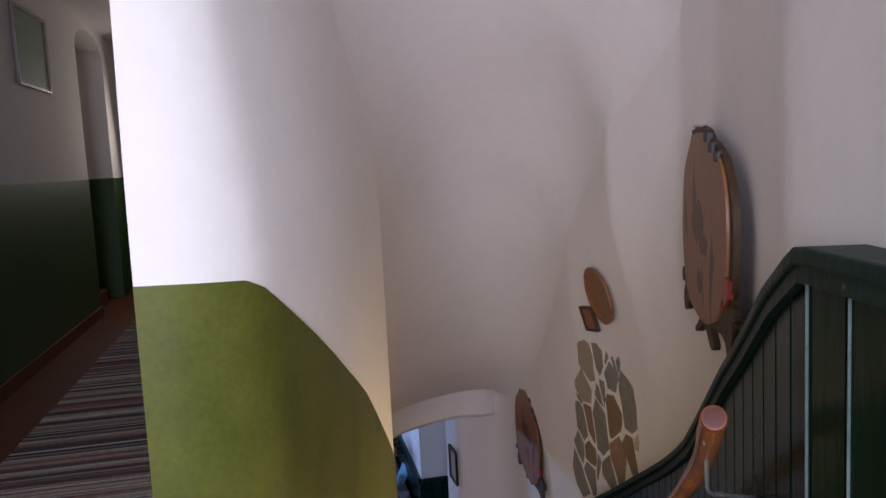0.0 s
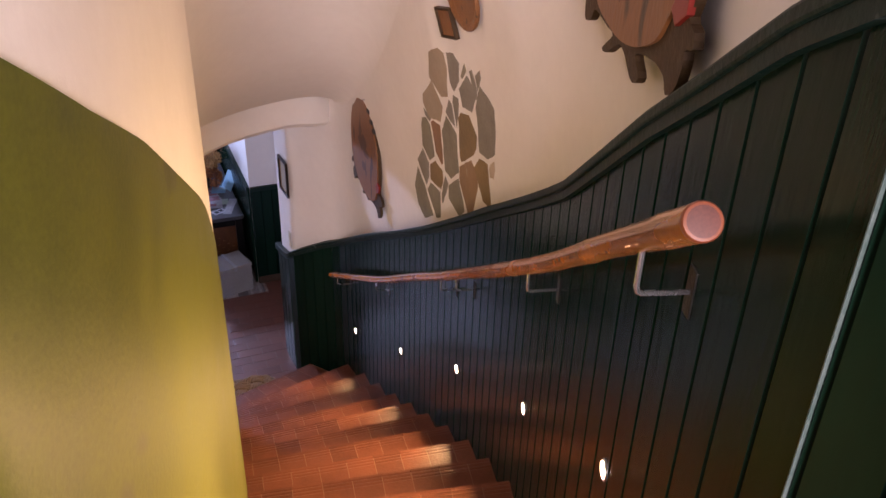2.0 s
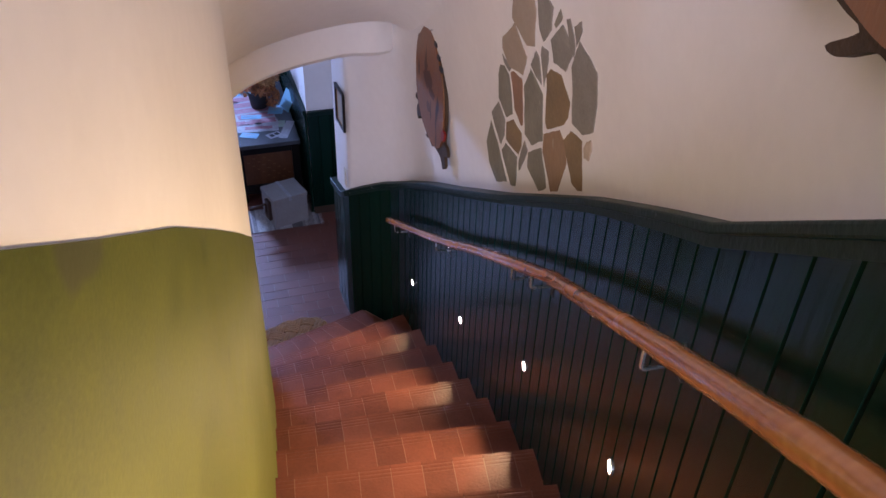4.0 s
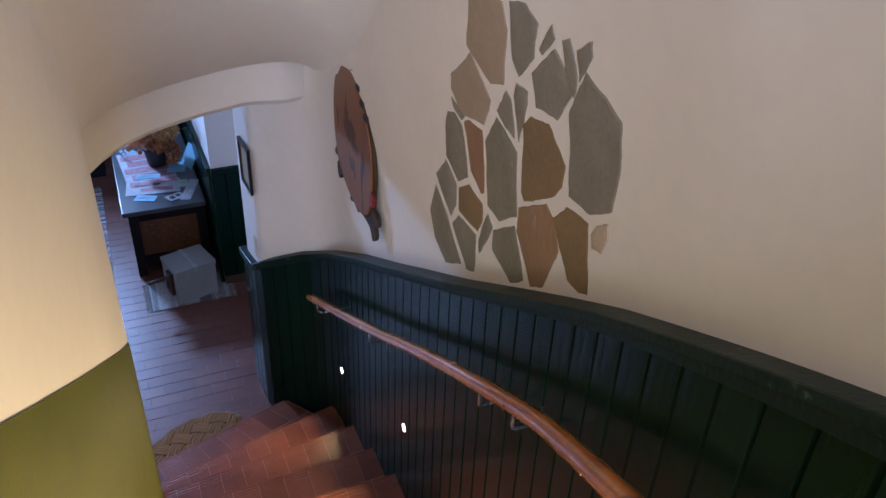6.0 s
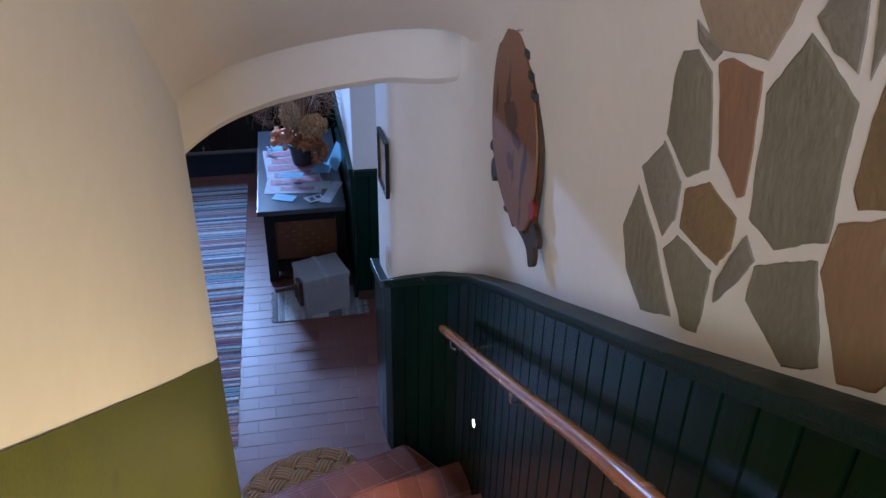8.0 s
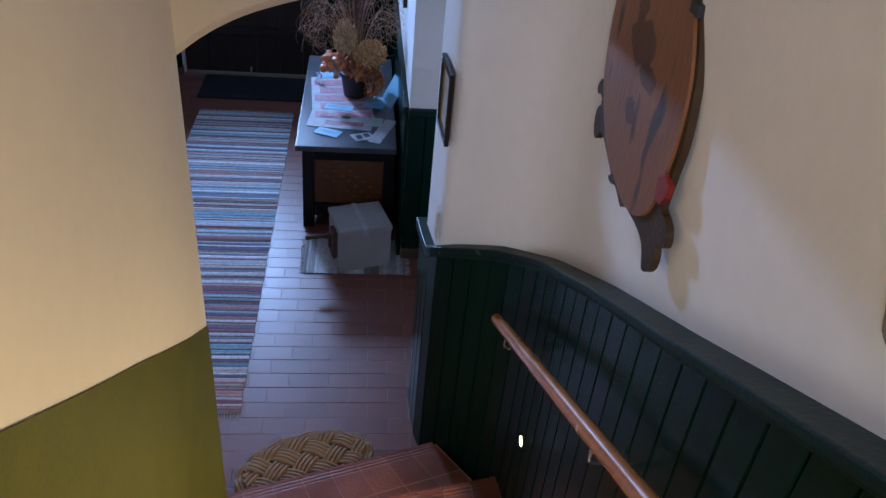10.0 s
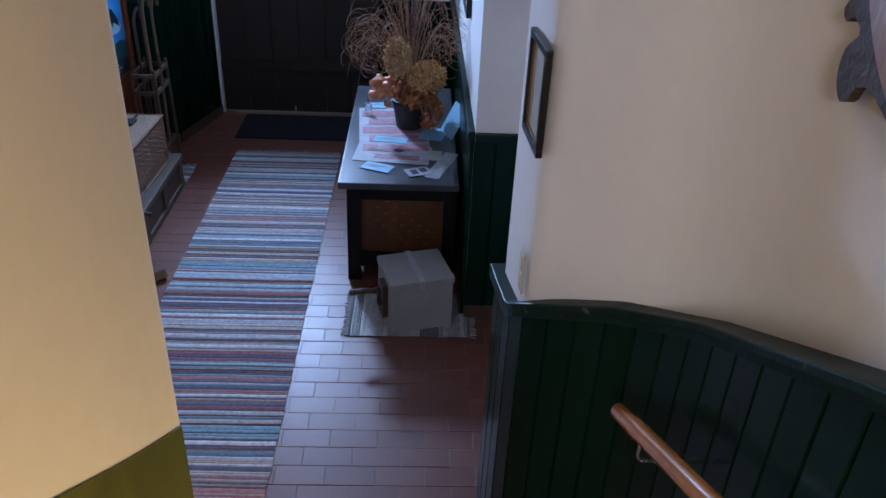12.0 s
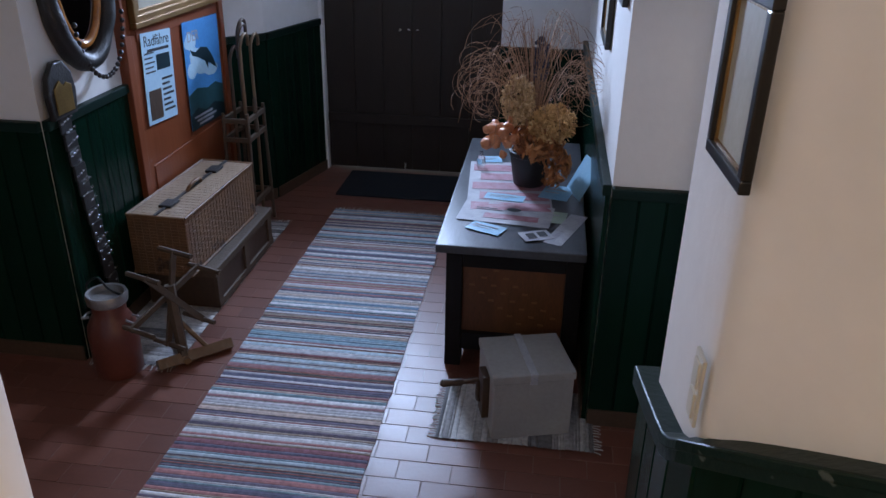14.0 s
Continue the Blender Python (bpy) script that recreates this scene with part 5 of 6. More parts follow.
for i, (nm, u, v, w, h, rot, mat, lab) in enumerate(sheets):
    z = 0.6655 + 0.0012 * (i % 5)
    sh = thing(nm, HM @ pose(u, v, z, 0, 0, rot), lab, "paper")
    bm = bmesh.new()
    g = [[bm.verts.new((-w / 2 + w * a / 6, -h / 2 + h * b / 4, 0.0012 + 0.0016 * noise.noise((a * 0.8, b * 0.9, i)) + 0.0009)) for b in range(5)] for a in range(7)]
    for a in range(6):
        for b in range(4):
            bm.faces.new((g[a][b], g[a + 1][b], g[a + 1][b + 1], g[a][b + 1]))
    ob = part("sheet", bm, mat, sh)
    sol = ob.modifiers.new("thick", "SOLIDIFY")
    sol.thickness = 0.001
    if nm == "newspaper":
        for k in range(5):
            part("printed_block", boxes(((-0.19 + 0.04 * (k % 2), -0.35 + k * 0.14, 0.004), (0.20, -0.25 + k * 0.14, 0.0046))), PAPER_RED, sh)
    elif w > 0.3:
        part("printed_block", boxes(((-0.10, -0.075, 0.004), (0.16, -0.015, 0.0046))), PAPER_RED, sh)
        part("printed_block", prism(bmesh.new(), [(0.03 + 0.035 * math.cos(a), 0.05 + 0.022 * math.sin(a)) for a in (k * math.pi / 8 for k in range(16))], 0.004, 0.0046), INK, sh)
        part("printed_line", boxes(((-0.15, 0.02, 0.004), (-0.02, 0.028, 0.0046)), ((-0.15, 0.04, 0.004), (-0.05, 0.048, 0.0046))), INK, sh)
    elif nm == "photo_card":
        part("printed_block", boxes(((-0.045, -0.03, 0.004), (-0.005, 0.025, 0.0046)), ((0.01, -0.02, 0.004), (0.05, 0.03, 0.0046))), INK, sh)
    else:
        part("printed_line", boxes(((-w * 0.4, h * 0.12, 0.004), (w * 0.3, h * 0.2, 0.0046))), PAPER, sh)
        part("printed_line", boxes(((-w * 0.4, -h * 0.1, 0.004), (w * 0.1, -h * 0.04, 0.0046))), PAPER, sh)
lb = thing("bottle", HM @ Matrix.Translation((-0.60, 1.30, 0.666)), "small clear bottle standing on the chest", "bottle")
part("body", lathe(bmesh.new(), [(0.022, 0), (0.024, 0.01), (0.024, 0.06), (0.010, 0.075), (0.010, 0.095), (0.001, 0.096)], 16), GLASS, lb, "", True)
ac = thing("leaflet_holder", HM @ pose(-0.10, 0.98, 0.667, 62, 0, -72), "clear acrylic leaflet stand leaning at the wall", "leaflet holder")
part("sheet", boxes(((-0.10, -0.0, -0.002), (0.10, 0.20, 0.002)), bevel=0.001), PAPER_BLUE, ac)

# dried arrangement
PALE_BLOOM = material("pale_dried_hydrangea", (0.78, 0.52, 0.27), 0.7, (0.50, 0.29, 0.13), 18, 0.6, island=0.8)
FL = HM @ Matrix.Translation((-0.33, 1.10, 0.667))
arr = thing("dried_flowers", FL, "dried flowers and grasses in a dark pot on the chest", "flower pot")
part("pot", lathe(bmesh.new(), [(0.075, 0.0), (0.082, 0.01), (0.105, 0.16), (0.112, 0.165), (0.112, 0.185), (0.10, 0.187), (0.096, 0.15), (0.01, 0.148)], 28), POT, arr, "dark grey pot", True)
rf = random.Random(21)


def leaf_cluster(c, rad, count, size, squash=1.0, curl=0.5):
    bm = bmesh.new()
    for _ in range(count):
        d = Vector((rf.gauss(0, 1), rf.gauss(0, 1), rf.gauss(0, 1))).normalized() * rad * rf.uniform(0.55, 1.0)
        d.z *= squash
        m = Matrix.Translation(Vector(c) + d) @ Euler((rf.uniform(0, 6.3), rf.uniform(0, 6.3), rf.uniform(0, 6.3))).to_matrix().to_4x4()
        s = size * rf.uniform(0.6, 1.3)
        v = [bm.verts.new(m @ Vector(p)) for p in ((-s, 0, 0), (0, -s * 0.6, s * curl * 0.4), (s, 0, 0), (0, s * 0.6, s * curl * 0.4), (0, 0, -s * 0.2))]
        for k in range(4):
            bm.faces.new((v[k], v[(k + 1) % 4], v[4]))
    return bm


def physalis(c, s):
    bm = bmesh.new()
    lathe(bm, [(s * 0.2, -s * 0.9), (s * 0.8, -s * 0.5), (s, 0), (s * 0.75, s * 0.6), (s * 0.3, s * 1.05), (0.001, s * 1.3)], 7, Matrix.Translation(c) @ Euler((rf.uniform(-1.2, 1.2), rf.uniform(-1.2, 1.2), 0)).to_matrix().to_4x4())
    return bm


part("rust_foliage", leaf_cluster((0.03, -0.04, 0.235), 0.14, 420, 0.024, 0.7), RUST_LEAF, arr, "rust-brown dried leaves hanging over the pot")
part("rust_foliage", leaf_cluster((0.13, -0.05, 0.12), 0.085, 210, 0.024, 1.4), RUST_LEAF, arr)
part("tan_bloom", leaf_cluster((0.10, -0.07, 0.345), 0.125, 1200, 0.013, 0.85), HYDRANGEA, arr, "tan dried hydrangea head")
part("pale_bloom", leaf_cluster((-0.075, -0.08, 0.46), 0.088, 1000, 0.012, 1.5), PALE_BLOOM, arr, "pale upright hydrangea head")
for k in range(26):
    c = Vector((-0.17 + rf.gauss(0, 0.045), -0.08 + rf.gauss(0, 0.04), 0.29 + rf.gauss(0, 0.045)))
    part("lantern", physalis(c, rf.uniform(0.022, 0.034)), ORANGE_LEAF, arr, "orange papery lantern" if k == 0 else "", True)
part("blue_spike", leaf_cluster((0.02, 0.02, 0.63), 0.05, 240, 0.014, 2.6), INDIGO, arr, "dark blue blossom spike")
bm = bmesh.new()
for k in range(150):
    a = rf.uniform(0, 2 * math.pi)
    out = rf.uniform(0.05, 0.42)
    h = rf.uniform(0.36, 0.74)
    droop = rf.uniform(0.0, 0.30) * (out / 0.4)
    cx, cy = math.cos(a), math.sin(a) * 0.7
    ctrl = [Vector((0.02 * cx, 0.02 * cy, 0.15)), Vector((cx * out * 0.25, cy * out * 0.25, 0.15 + h * 0.6)), Vector((cx * out * 0.6, cy * out * 0.6, 0.15 + h)), Vector((cx * out * 0.9, cy * out * 0.9, 0.15 + h - droop * 0.4)), Vector((cx * out, cy * out, 0.15 + h - droop))]
    tube(bm, smooth_line(ctrl, 0.05), 0.0014, 3, False)
tagged(part("grass", bm, STRAW, arr, "arching dried grass stems"), kind="stuff")
bm = bmesh.new()
for k in range(80):
    a = math.pi * rf.choice((0.85, 1.05, 0.0, 0.15)) + rf.gauss(0, 0.4)
    out, h = rf.uniform(0.2, 0.34), rf.uniform(0.40, 0.66)
    c = Vector((math.cos(a) * out, math.sin(a) * out * 0.5, h))
    r = rf.uniform(0.05, 0.10)
    tilt = Euler((rf.uniform(0.9, 2.0), rf.uniform(-0.5, 0.5), rf.uniform(-0.6, 0.6))).to_matrix()
    tube(bm, [c + tilt @ Vector((r * math.cos(q), r * math.sin(q), 0.05 * q / 6)) for q in (j * 0.42 for j in range(rf.randint(8, 15)))], 0.0013, 3, False)
tagged(part("curled_grass", bm, STRAW, arr, "curled dried tendrils"), kind="stuff")

# pictures on the hall's right wall
RMX = Matrix(((0, 0, -1, 0), (-1, 0, 0, 0), (0, 1, 0, 0), (0, 0, 0, 1)))
framed("wall_picture", HM @ Matrix.Translation((-0.004, 0.98, 1.74)) @ RMX, 0.44, 0.60, 0.025, 0.03, FRAMEBLK, PAPER_AGED, "black framed picture on the hall wall", 0)
framed("wall_picture", HM @ Matrix.Translation((-0.004, 0.28, 1.93)) @ RMX, 0.30, 0.44, 0.022, 0.026, FRAMEBLK, PAPER_AGED, "smaller black framed picture on the hall wall", 0)

# ---- left side of the hall ----
rd = thing("door_side", HM, "red-brown panelled side door with pinned posters", "door")
part("leaf", boxes(((-2.37, 0.86, 0.0), (-2.325, 1.96, 2.05)), bevel=0.004), RED_DOOR, rd)
for v0, v1 in ((0.80, 0.86), (1.96, 2.02)):
    part("jamb", boxes(((-2.40, v0, 0), (-2.31, v1, 2.11)), bevel=0.006), RED_DOOR, rd)
part("lintel", boxes(((-2.40, 0.80, 2.05), (-2.31, 2.02, 2.11)), bevel=0.006), RED_DOOR, rd)
for v0, v1, z0, z1 in ((0.93, 1.88, 0.12, 0.70), (0.93, 1.88, 1.35, 1.97)):
    part("raised_panel", boxes(((-2.33, v0, z0), (-2.318, v1, z1)), bevel=0.006), RED_DOOR, rd)
LMX = Matrix(((0, 0, 1, 0), (1, 0, 0, 0), (0, 1, 0, 0), (0, 0, 0, 1)))


def left_at(v, z, u=-2.318, rot=0.0):
    return HM @ Matrix.Translation((u, v, z)) @ LMX @ Matrix.Rotation(radians(rot), 4, "Z")


def letters(text, size, m, mat, parent):
    cu = bpy.data.curves.new("letters", "FONT")
    cu.body, cu.size, cu.extrude = text, size, 0.0004
    cu.align_x = "CENTER"
    tmp = bpy.data.objects.new("letters", cu)
    me = bpy.data.meshes.new_from_object(tmp)
    bpy.data.objects.remove(tmp)
    me.materials.append(mat)
    ob = new("lettering", me)
    ob.parent, ob.matrix_basis = parent, m
    return ob


p1 = thing("poster_cycling", left_at(1.105, 1.14, -2.316, -4), "pale blue printed poster with small photographs", "poster")
part("sheet", boxes(((-0.165, -0.235, 0), (0.165, 0.235, 0.002))), SEA_PALE, p1)
part("photo", boxes(((-0.02, 0.035, 0.002), (0.13, 0.115, 0.003))), SEA_DARK, p1)
part("photo", boxes(((-0.135, -0.215, 0.002), (0.0, -0.06, 0.003))), WOODDK, p1)
for k in range(7):
    part("text_line", boxes(((0.02, -0.19 + k * 0.028, 0.002), (0.145 - 0.02 * (k % 3), -0.178 + k * 0.028, 0.0026))), INK, p1)
for k in range(5):
    part("text_line", boxes(((-0.145, 0.03 + k * 0.024, 0.002), (-0.04 - 0.015 * (k % 2), 0.038 + k * 0.024, 0.0026))), INK, p1)
letters("Radfähre", 0.078, Matrix.Translation((0, 0.165, 0.0024)), INK, p1)
part("subtitle", boxes(((-0.11, 0.135, 0.002), (0.13, 0.150, 0.0026))), INK, p1)
p2 = thing("poster_fish", left_at(1.665, 1.045, -2.316, -2), "bright blue poster of a fish leaping over water", "poster")
part("sheet", boxes(((-0.245, -0.31, 0), (0.245, 0.31, 0.002))), SEA, p2)
for k, (x, y, a, b) in enumerate(((-0.16, 0.19, 0.075, 0.05), (-0.10, 0.10, 0.09, 0.055), (-0.17, 0.03, 0.06, 0.045), (-0.02, 0.03, 0.10, 0.04), (0.10, 0.0, 0.10, 0.035))):
    part("cloud", prism(bmesh.new(), [(x + a * math.cos(q) * (1 + 0.3 * noise.noise((q * 1.1, k, 3))), y + b * math.sin(q) * (1 + 0.35 * noise.noise((q * 1.3, k, 6)))) for q in (j * math.pi / 9 for j in range(18))], 0.002, 0.0024 + 0.0001 * k), SEA_PALE, p2)
part("shore", prism(bmesh.new(), [(-0.245, -0.10), (-0.12, -0.075), (0.02, -0.10), (0.14, -0.085), (0.245, -0.12), (0.245, -0.31), (-0.245, -0.31)], 0.002, 0.0028), SHORE, p2)
part("rocks", prism(bmesh.new(), [(-0.245, -0.22), (-0.14, -0.19), (-0.02, -0.225), (0.10, -0.20), (0.245, -0.24), (0.245, -0.31), (-0.245, -0.31)], 0.0028, 0.0034), SEA_DARK, p2)
part("fish", prism(bmesh.new(), [(-0.15, 0.115), (-0.17, 0.15), (-0.11, 0.13), (-0.03, 0.15), (0.06, 0.135), (0.13, 0.07), (0.175, -0.005), (0.12, 0.02), (0.06, 0.05), (0.05, 0.01), (0.015, 0.06), (-0.07, 0.095)], 0.0036, 0.0042), SEA_DARK, p2)
letters("DER", 0.085, Matrix.Translation((-0.12, 0.195, 0.003)), PAPER, p2)
for k in range(3):
    part("caption_bar", boxes(((-0.20 + 0.03 * k, -0.245 - 0.024 * k, 0.0034), (0.06 + 0.05 * (k % 2), -0.233 - 0.024 * k, 0.004))), PAPER, p2)

gp = thing("gilt_picture", left_at(1.42, 1.80, -2.318), "large pale picture in a stepped gilt frame", "picture")
for i, (o, d) in enumerate(((0.0, 0.035), (0.03, 0.026), (0.055, 0.018))):
    a, b = 0.54 - o, 0.38 - o
    part("moulding", boxes(((-a, -b, 0), (a, -b + 0.03, d)), ((-a, b - 0.03, 0), (a, b, d)), ((-a, -b + 0.03, 0), (-a + 0.03, b - 0.03, d)), ((a - 0.03, -b + 0.03, 0), (a, b - 0.03, d)), bevel=0.005), GILT, gp)
part("print", boxes(((-0.46, -0.30, 0), (0.46, 0.30, 0.010))), PAPER_AGED, gp)

# horse-collar mirror with beads, studded bell strap
hm = thing("harness_mirror", left_at(0.50, 1.74, -2.355), "dark oval mirror framed by a studded leather horse collar", "mirror")
part("glass", prism(bmesh.new(), ellipse(0.155, 0.30, 40), 0.012, 0.018), MIRROR, hm)
ring = lambda a, b, z, n=64: [Vector((a * math.cos(t), b * math.sin(t), z)) for t in (k * 2 * math.pi / n for k in range(n))]
part("wooden_ring", tube(bmesh.new(), ring(0.172, 0.32, 0.02), 0.020, 10, False, True), POLE, hm, "brown turned wooden ring", True)
part("leather_collar", tube(bmesh.new(), ring(0.235, 0.395, 0.025), [0.045 + 0.008 * noise.noise((k * 0.3, 1, 7)) for k in range(64)], 12, False, True), LEATHER, hm, "black padded leather collar", True)
for k in range(22):
    t = math.pi * (1.02 + 0.96 * k / 21)
    part("bead", lathe(bmesh.new(), [(0.001, -0.012), (0.011, -0.006), (0.013, 0), (0.011, 0.006), (0.001, 0.012)], 8, Matrix.Translation((0.08 + 0.20 * math.cos(t), -0.20 + 0.28 * math.sin(t), 0.06))), LEATHER, hm, "", True)
st = thing("bell_strap", left_at(0.22, 1.265, -2.325), "black leather bell strap with a brass plaque and studs", "bell strap")
part("plaque", prism(bmesh.new(), [(-0.085, -0.10), (0.085, -0.10), (0.10, 0.0), (0.085, 0.08), (0.03, 0.135), (-0.03, 0.135), (-0.085, 0.08), (-0.10, 0.0)], 0.0, 0.025, None, 0.008), LEATHER, st)
part("brass_plate", prism(bmesh.new(), [(-0.06, -0.08), (0.06, -0.08), (0.062, 0.03), (0.03, 0.045), (0.0, 0.03), (-0.02, 0.06), (-0.062, 0.03)], 0.025, 0.031, None, 0.003), BRASS, st, "engraved brass plate")
for k in range(12):
    z0 = -0.10 - k * 0.075
    x0 = 0.012 * k
    bm = bmesh.new()
    box(bm, (x0 - 0.042, z0 - 0.072, 0.003), (x0 + 0.042, z0, 0.012 + 0.004 * (k % 2)), None, 0.003)
    part("strap_piece", bm, LEATHER, st)
bm = bmesh.new()
for k in range(18):
    for c in range(4):
        if noise.noise((k * 0.9, c * 1.3, 4)) > -0.12:
            x, y = 0.0085 * k - 0.036 + 0.024 * c, -0.125 - k * 0.05 + 0.006 * c
            box(bm, (x - 0.008, y - 0.0035, 0.010), (x + 0.008, y + 0.0035, 0.019), None, 0.002)
tagged(part("studs", bm, STEEL, st, "bright metal studs"), kind="stuff")

# milk can
mc = thing("milk_can", HM @ Matrix.Translation((-2.165, 0.05, 0.0)) @ Matrix.Diagonal((0.9, 0.9, 1.07, 1)), "rusty red milk can with a worn tin neck", "milk can")
part("body", lathe(bmesh.new(), [(0.112, 0.0), (0.12, 0.01), (0.122, 0.20), (0.118, 0.235), (0.095, 0.275), (0.083, 0.295), (0.083, 0.345)], 32), CAN, mc, "", True)
part("collar", lathe(bmesh.new(), [(0.085, 0.335), (0.098, 0.345), (0.102, 0.375), (0.096, 0.388), (0.085, 0.385), (0.08, 0.36), (0.01, 0.355)], 32), TIN, mc, "worn tin neck ring", True)
part("handle", tube(bmesh.new(), smooth_line([(-0.09, 0, 0.36), (-0.10, 0, 0.41), (-0.05, 0.02, 0.44), (0.02, 0.0, 0.40), (0.08, -0.01, 0.385)], 0.01), 0.0055, 8), BLACKIRON, mc, "", True)
for s in (-1, 1):
    part("side_grip", tube(bmesh.new(), smooth_line([(s * 0.10, -0.03, 0.27), (s * 0.14, -0.03, 0.26), (s * 0.145, 0.0, 0.255), (s * 0.14, 0.03, 0.26), (s * 0.10, 0.03, 0.27)], 0.012), 0.006, 8), TIN, mc, "", True)

# trunk with a wicker suitcase
tr = thing("low_trunk", HM, "low worn dark wooden trunk on a rag rug", "trunk")
part("body", boxes(((-2.31, 0.66, 0.010), (-1.93, 1.52, 0.20)), bevel=0.008), WOODDK, tr)
part("lid", boxes(((-2.32, 0.64, 0.20), (-1.915, 1.54, 0.245)), bevel=0.008), WOODOLD, tr, "worn paler lid")
for v in (0.66, 1.06, 1.45):
    part("batten", boxes(((-1.932, v, 0.012), (-1.918, v + 0.06, 0.2)), bevel=0.003), WOODOLD, tr)
part("lower_edge", boxes(((-1.934, 0.66, 0.012), (-1.917, 1.52, 0.05)), bevel=0.003), WOODOLD, tr)
wm = HM @ pose(-2.14, 0.98, 0.246, 0, 0, -2)
ws = thing("wicker_suitcase", wm, "tan wicker suitcase with leather fittings on the trunk", "suitcase")
bm = bmesh.new()


def weave_side(bm, o, along, up, length, height, out):
    cells, rows_ = max(2, int(length / 0.035)), max(2, int(height / 0.016))
    for r_ in range(rows_):
        for c in range(cells):
            s = 0.0009 if (r_ + c) % 2 else 0.0
            a = o + along * (length * c / cells) + up * (height * r_ / rows_)
            q = [a, a + along * (length / cells), a + along * (length / cells) + up * (height / rows_), a + up * (height / rows_)]
            v = [bm.verts.new(p + out * 0.0) for p in q]
            w = [bm.verts.new(p.lerp(sum(q, Vector()) / 4, 0.12) + out * (0.0015 + s * 0.7)) for p in q]
            bm.faces.new(w)
            for k in range(4):
                bm.faces.new((v[k], v[(k + 1) % 4], w[(k + 1) % 4], w[k]))


X, Y, Z = Vector((1, 0, 0)), Vector((0, 1, 0)), Vector((0, 0, 1))
a_, b_, h_ = 0.155, 0.43, 0.325
weave_side(bm, Vector((a_, -b_, 0)), Y, Z, 2 * b_, h_, X)
weave_side(bm, Vector((-a_, -b_, 0)), Y, Z, 2 * b_, h_, -X)
weave_side(bm, Vector((-a_, -b_, 0)), X, Z, 2 * a_, h_, -Y)
weave_side(bm, Vector((-a_, b_, 0)), X, Z, 2 * a_, h_, Y)
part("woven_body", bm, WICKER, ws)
bm = bmesh.new()
weave_side(bm, Vector((-a_, -b_, h_)), Y, X, 2 * b_, 2 * a_, Z)
# lid weave carries the painted sky sheen
part("woven_lid", bm, WICKER_TOP, ws, "worn wicker lid, paled for sky sheen")
for sx in (-a_, a_):
    for sz in (0.006, h_):
        part("edge_binding", tube(bmesh.new(), [(sx, -b_, sz), (sx, b_, sz)], 0.008, 8), WICKER, ws, "", True)
for sy in (-b_, b_):
    part("edge_binding", tube(bmesh.new(), [(-a_, sy, h_), (a_, sy, h_)], 0.008, 8), WICKER, ws, "", True)
part("handle", tube(bmesh.new(), smooth_line([(0.0, -0.08, h_ + 0.004), (0.01, -0.06, h_ + 0.03), (0.015, 0.0, h_ + 0.042), (0.01, 0.06, h_ + 0.03), (0.0, 0.08, h_ + 0.004)], 0.012), 0.010, 10), WICKER, ws, "", True)
for sy in (-0.27, 0.27):
    part("clasp", boxes(((-0.04, sy - 0.05, h_ + 0.002), (0.03, sy + 0.05, h_ + 0.016)), bevel=0.005), LEATHER, ws, "dark leather clasp")
part("strap", boxes(((-0.012, -b_, h_ + 0.003), (0.006, b_, h_ + 0.010)), bevel=0.002), LEATHER, ws)

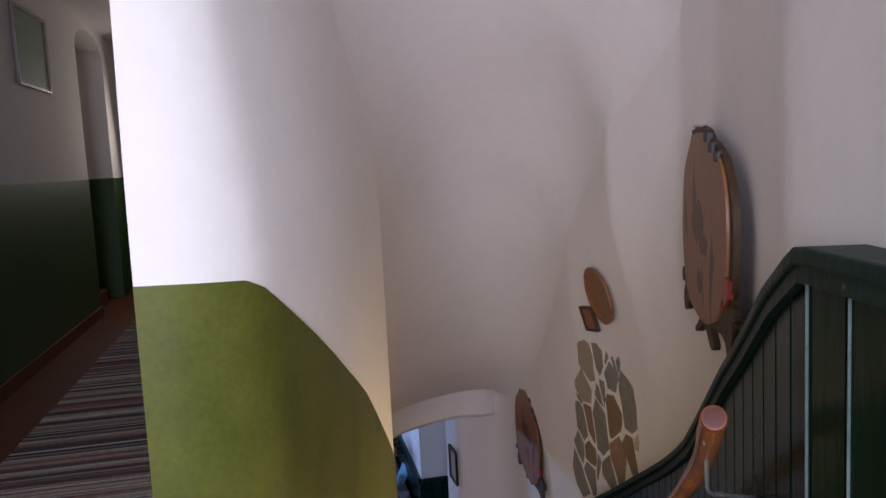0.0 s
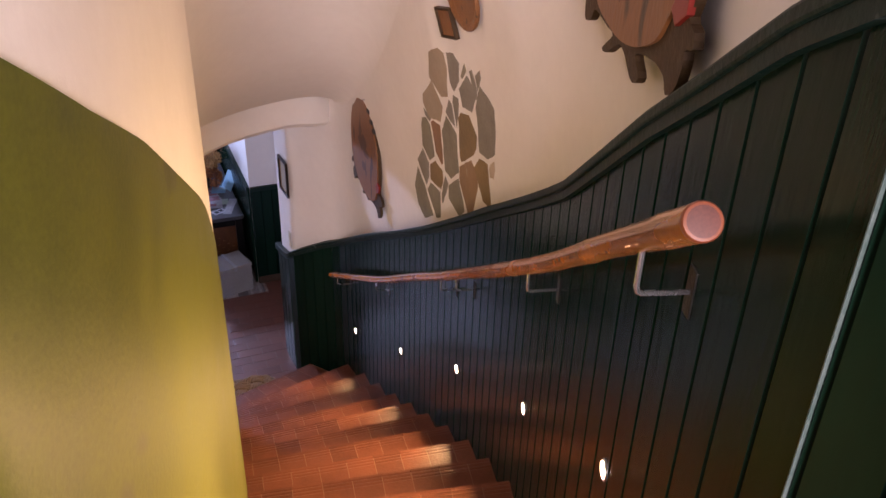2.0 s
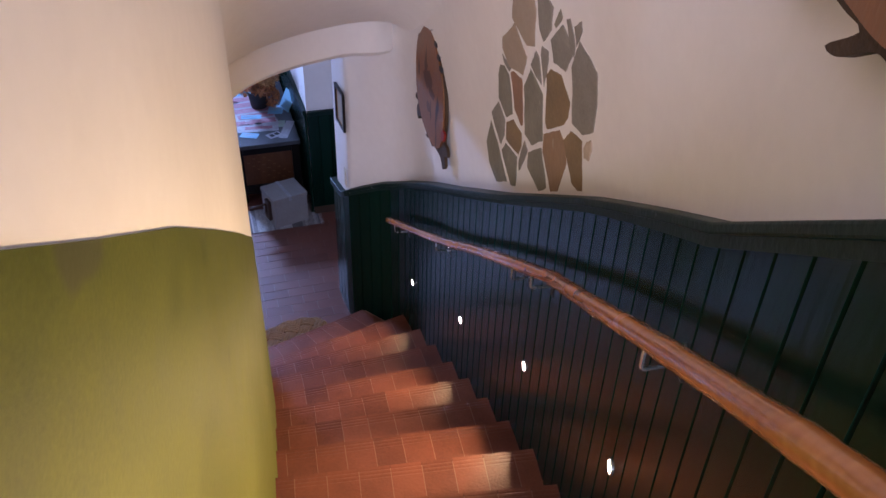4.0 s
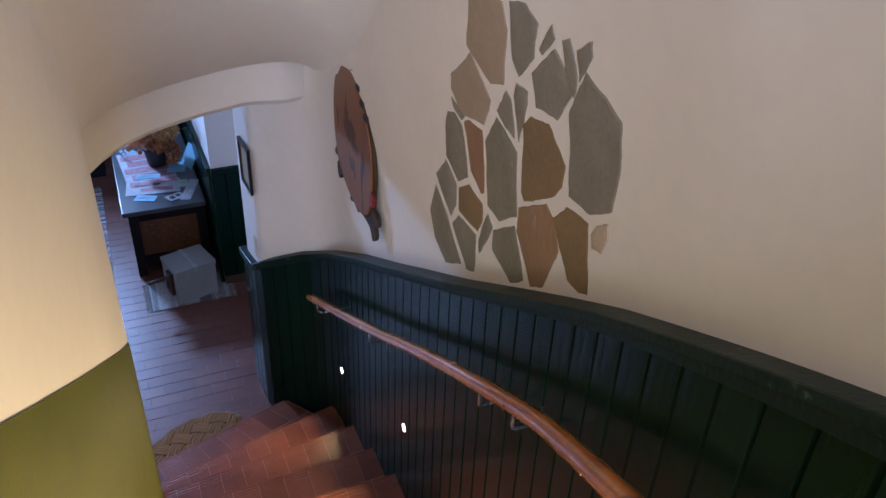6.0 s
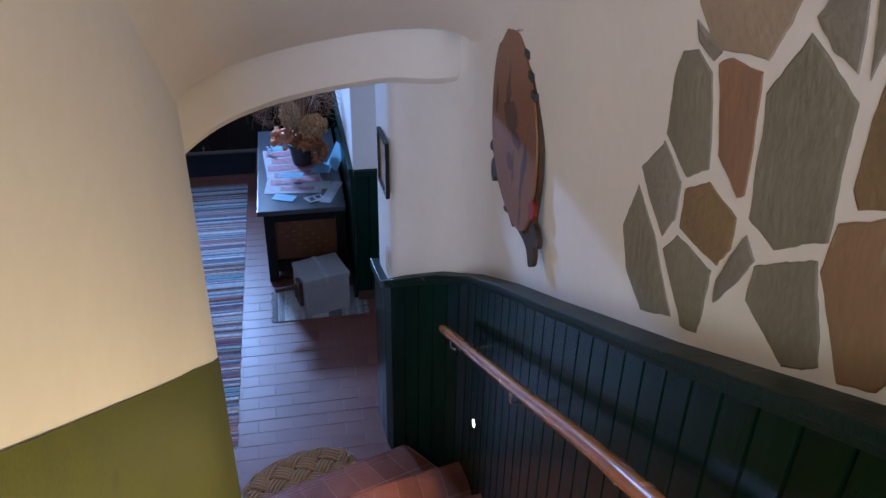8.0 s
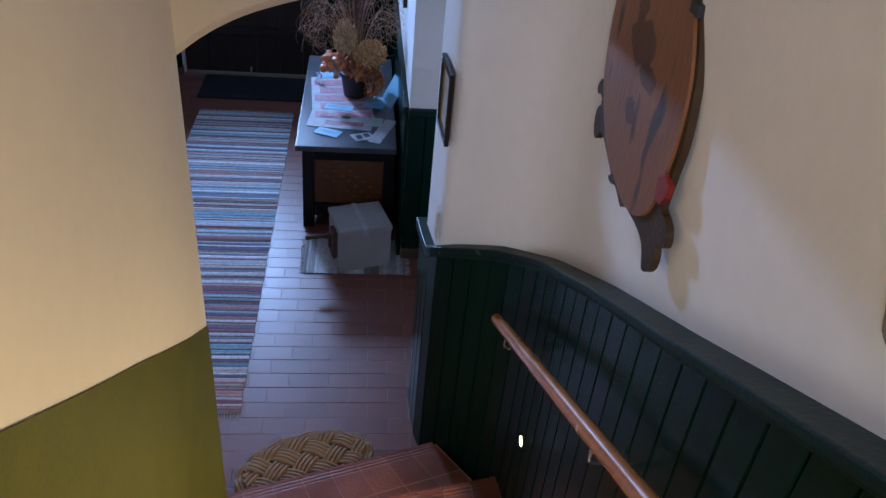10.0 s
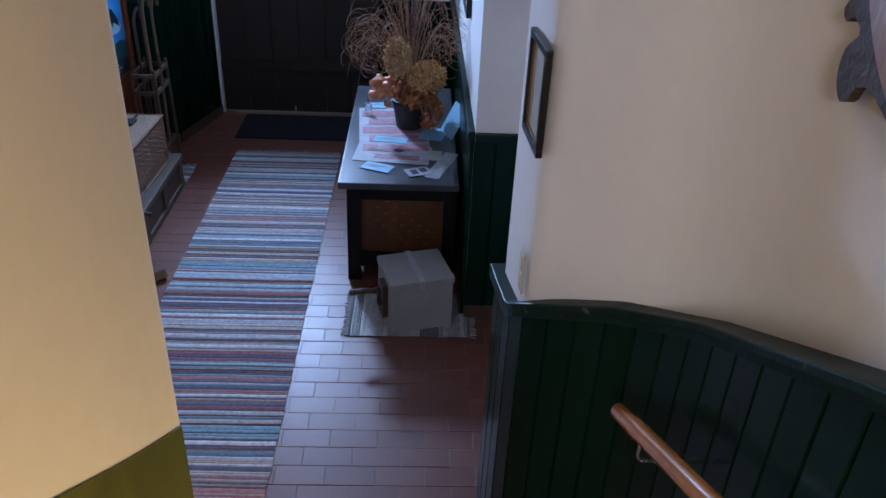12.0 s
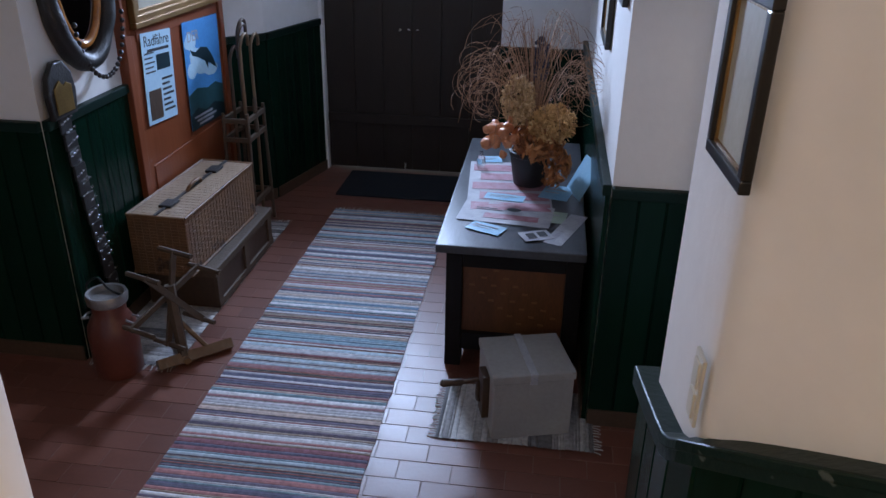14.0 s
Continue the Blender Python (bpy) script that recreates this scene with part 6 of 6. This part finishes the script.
# yarn winder standing on a beam
yw = thing("yarn_winder", HM, "old wooden yarn winder with crossed arms", "yarn winder")
bm = bmesh.new()
tube(bm, [(-1.98, 0.06, 0.03), (-1.72, 0.31, 0.03)], 0.034, 4)
part("foot_beam", bm, WOOD, yw)
part("post", tube(bmesh.new(), [(-1.89, 0.15, 0.02), (-1.93, 0.18, 0.40)], 0.026, 6), WOODOLD, yw)
hub = Vector((-1.93, 0.18, 0.33))
for k in range(3):
    a = k * math.pi / 3 + 0.25
    d = Vector((0.30 * math.cos(a), 0.80 * math.cos(a), math.sin(a))).normalized()
    flat = Matrix((d, Vector((0.94, -0.34, 0)), d.cross(Vector((0.94, -0.34, 0))))).transposed().to_4x4()
    part("arm", boxes(((-0.235, -0.007, -0.015), (0.235, 0.007, 0.015)), bevel=0.003), WOODOLD, yw).matrix_basis = Matrix.Translation(hub + Vector((0.03 * (k - 1), -0.011 * (k - 1), 0))) @ flat
    for e in (-1, 1):
        tip = hub + d * 0.225 * e
        part("crossbar", tube(bmesh.new(), [tip + Vector((-0.085, 0.03, 0)), tip + Vector((0.10, -0.035, 0))], 0.012, 6), WOODOLD, yw)
part("brace", tube(bmesh.new(), [(-1.80, 0.23, 0.04), (-1.93, 0.18, 0.24)], 0.012, 6), WOOD, yw)
part("second_beam", tube(bmesh.new(), [(-2.06, 0.42, 0.03), (-1.86, 0.12, 0.03)], 0.022, 4), WOOD, yw)

# stick stand with walking sticks
sk = thing("stick_stand", HM @ Matrix.Translation((-2.14, 1.78, 0)), "narrow worn wooden stand holding walking sticks", "stick stand")
for x, y in ((-0.075, -0.14), (0.075, -0.14), (-0.075, 0.14), (0.075, 0.14)):
    part("leg", tube(bmesh.new(), [(x * 1.15, y * 1.15, 0), (x, y, 0.80)], 0.011, 8), WOODOLD, sk, "", True)
for z in (0.20, 0.62, 0.74):
    part("shelf_rail", boxes(((-0.085, -0.155, z), (0.085, -0.135, z + 0.03)), ((-0.085, 0.135, z), (0.085, 0.155, z + 0.03)), ((-0.085, -0.135, z), (-0.065, 0.135, z + 0.03)), ((0.065, -0.135, z), (0.085, 0.135, z + 0.03)), bevel=0.003), WOODOLD, sk)
part("turned_spindle", lathe(bmesh.new(), [(0.012, 0.64), (0.016, 0.68), (0.009, 0.74), (0.015, 0.80), (0.010, 0.86), (0.002, 0.88)], 12, Matrix.Translation((0.075, 0, 0))), WOODOLD, sk, "", True)
rc = random.Random(31)
for k, (x, y) in enumerate(((-0.03, -0.08), (0.02, -0.03), (-0.02, 0.05), (0.04, 0.09), (0.0, 0.0))):
    h = 1.10 + 0.07 * k % 0.16
    cane = thing("walking_stick", HM @ Matrix.Translation((-2.14 + x, 1.78 + y, 0.0)), "brown wooden walking stick with a crook handle", "walking stick", "sticks in the stand")
    part("stick", tube(bmesh.new(), smooth_line([(0, 0, 0.01), (0.004, 0.006, h * 0.5), (0.0, 0.01, h), (0.01, 0.03, h + 0.06), (0.015, 0.07, h + 0.08), (0.015, 0.11, h + 0.055), (0.012, 0.115, h + 0.0)], 0.03), 0.010, 8), WOOD if k % 2 else WOODDK, cane, "", True)
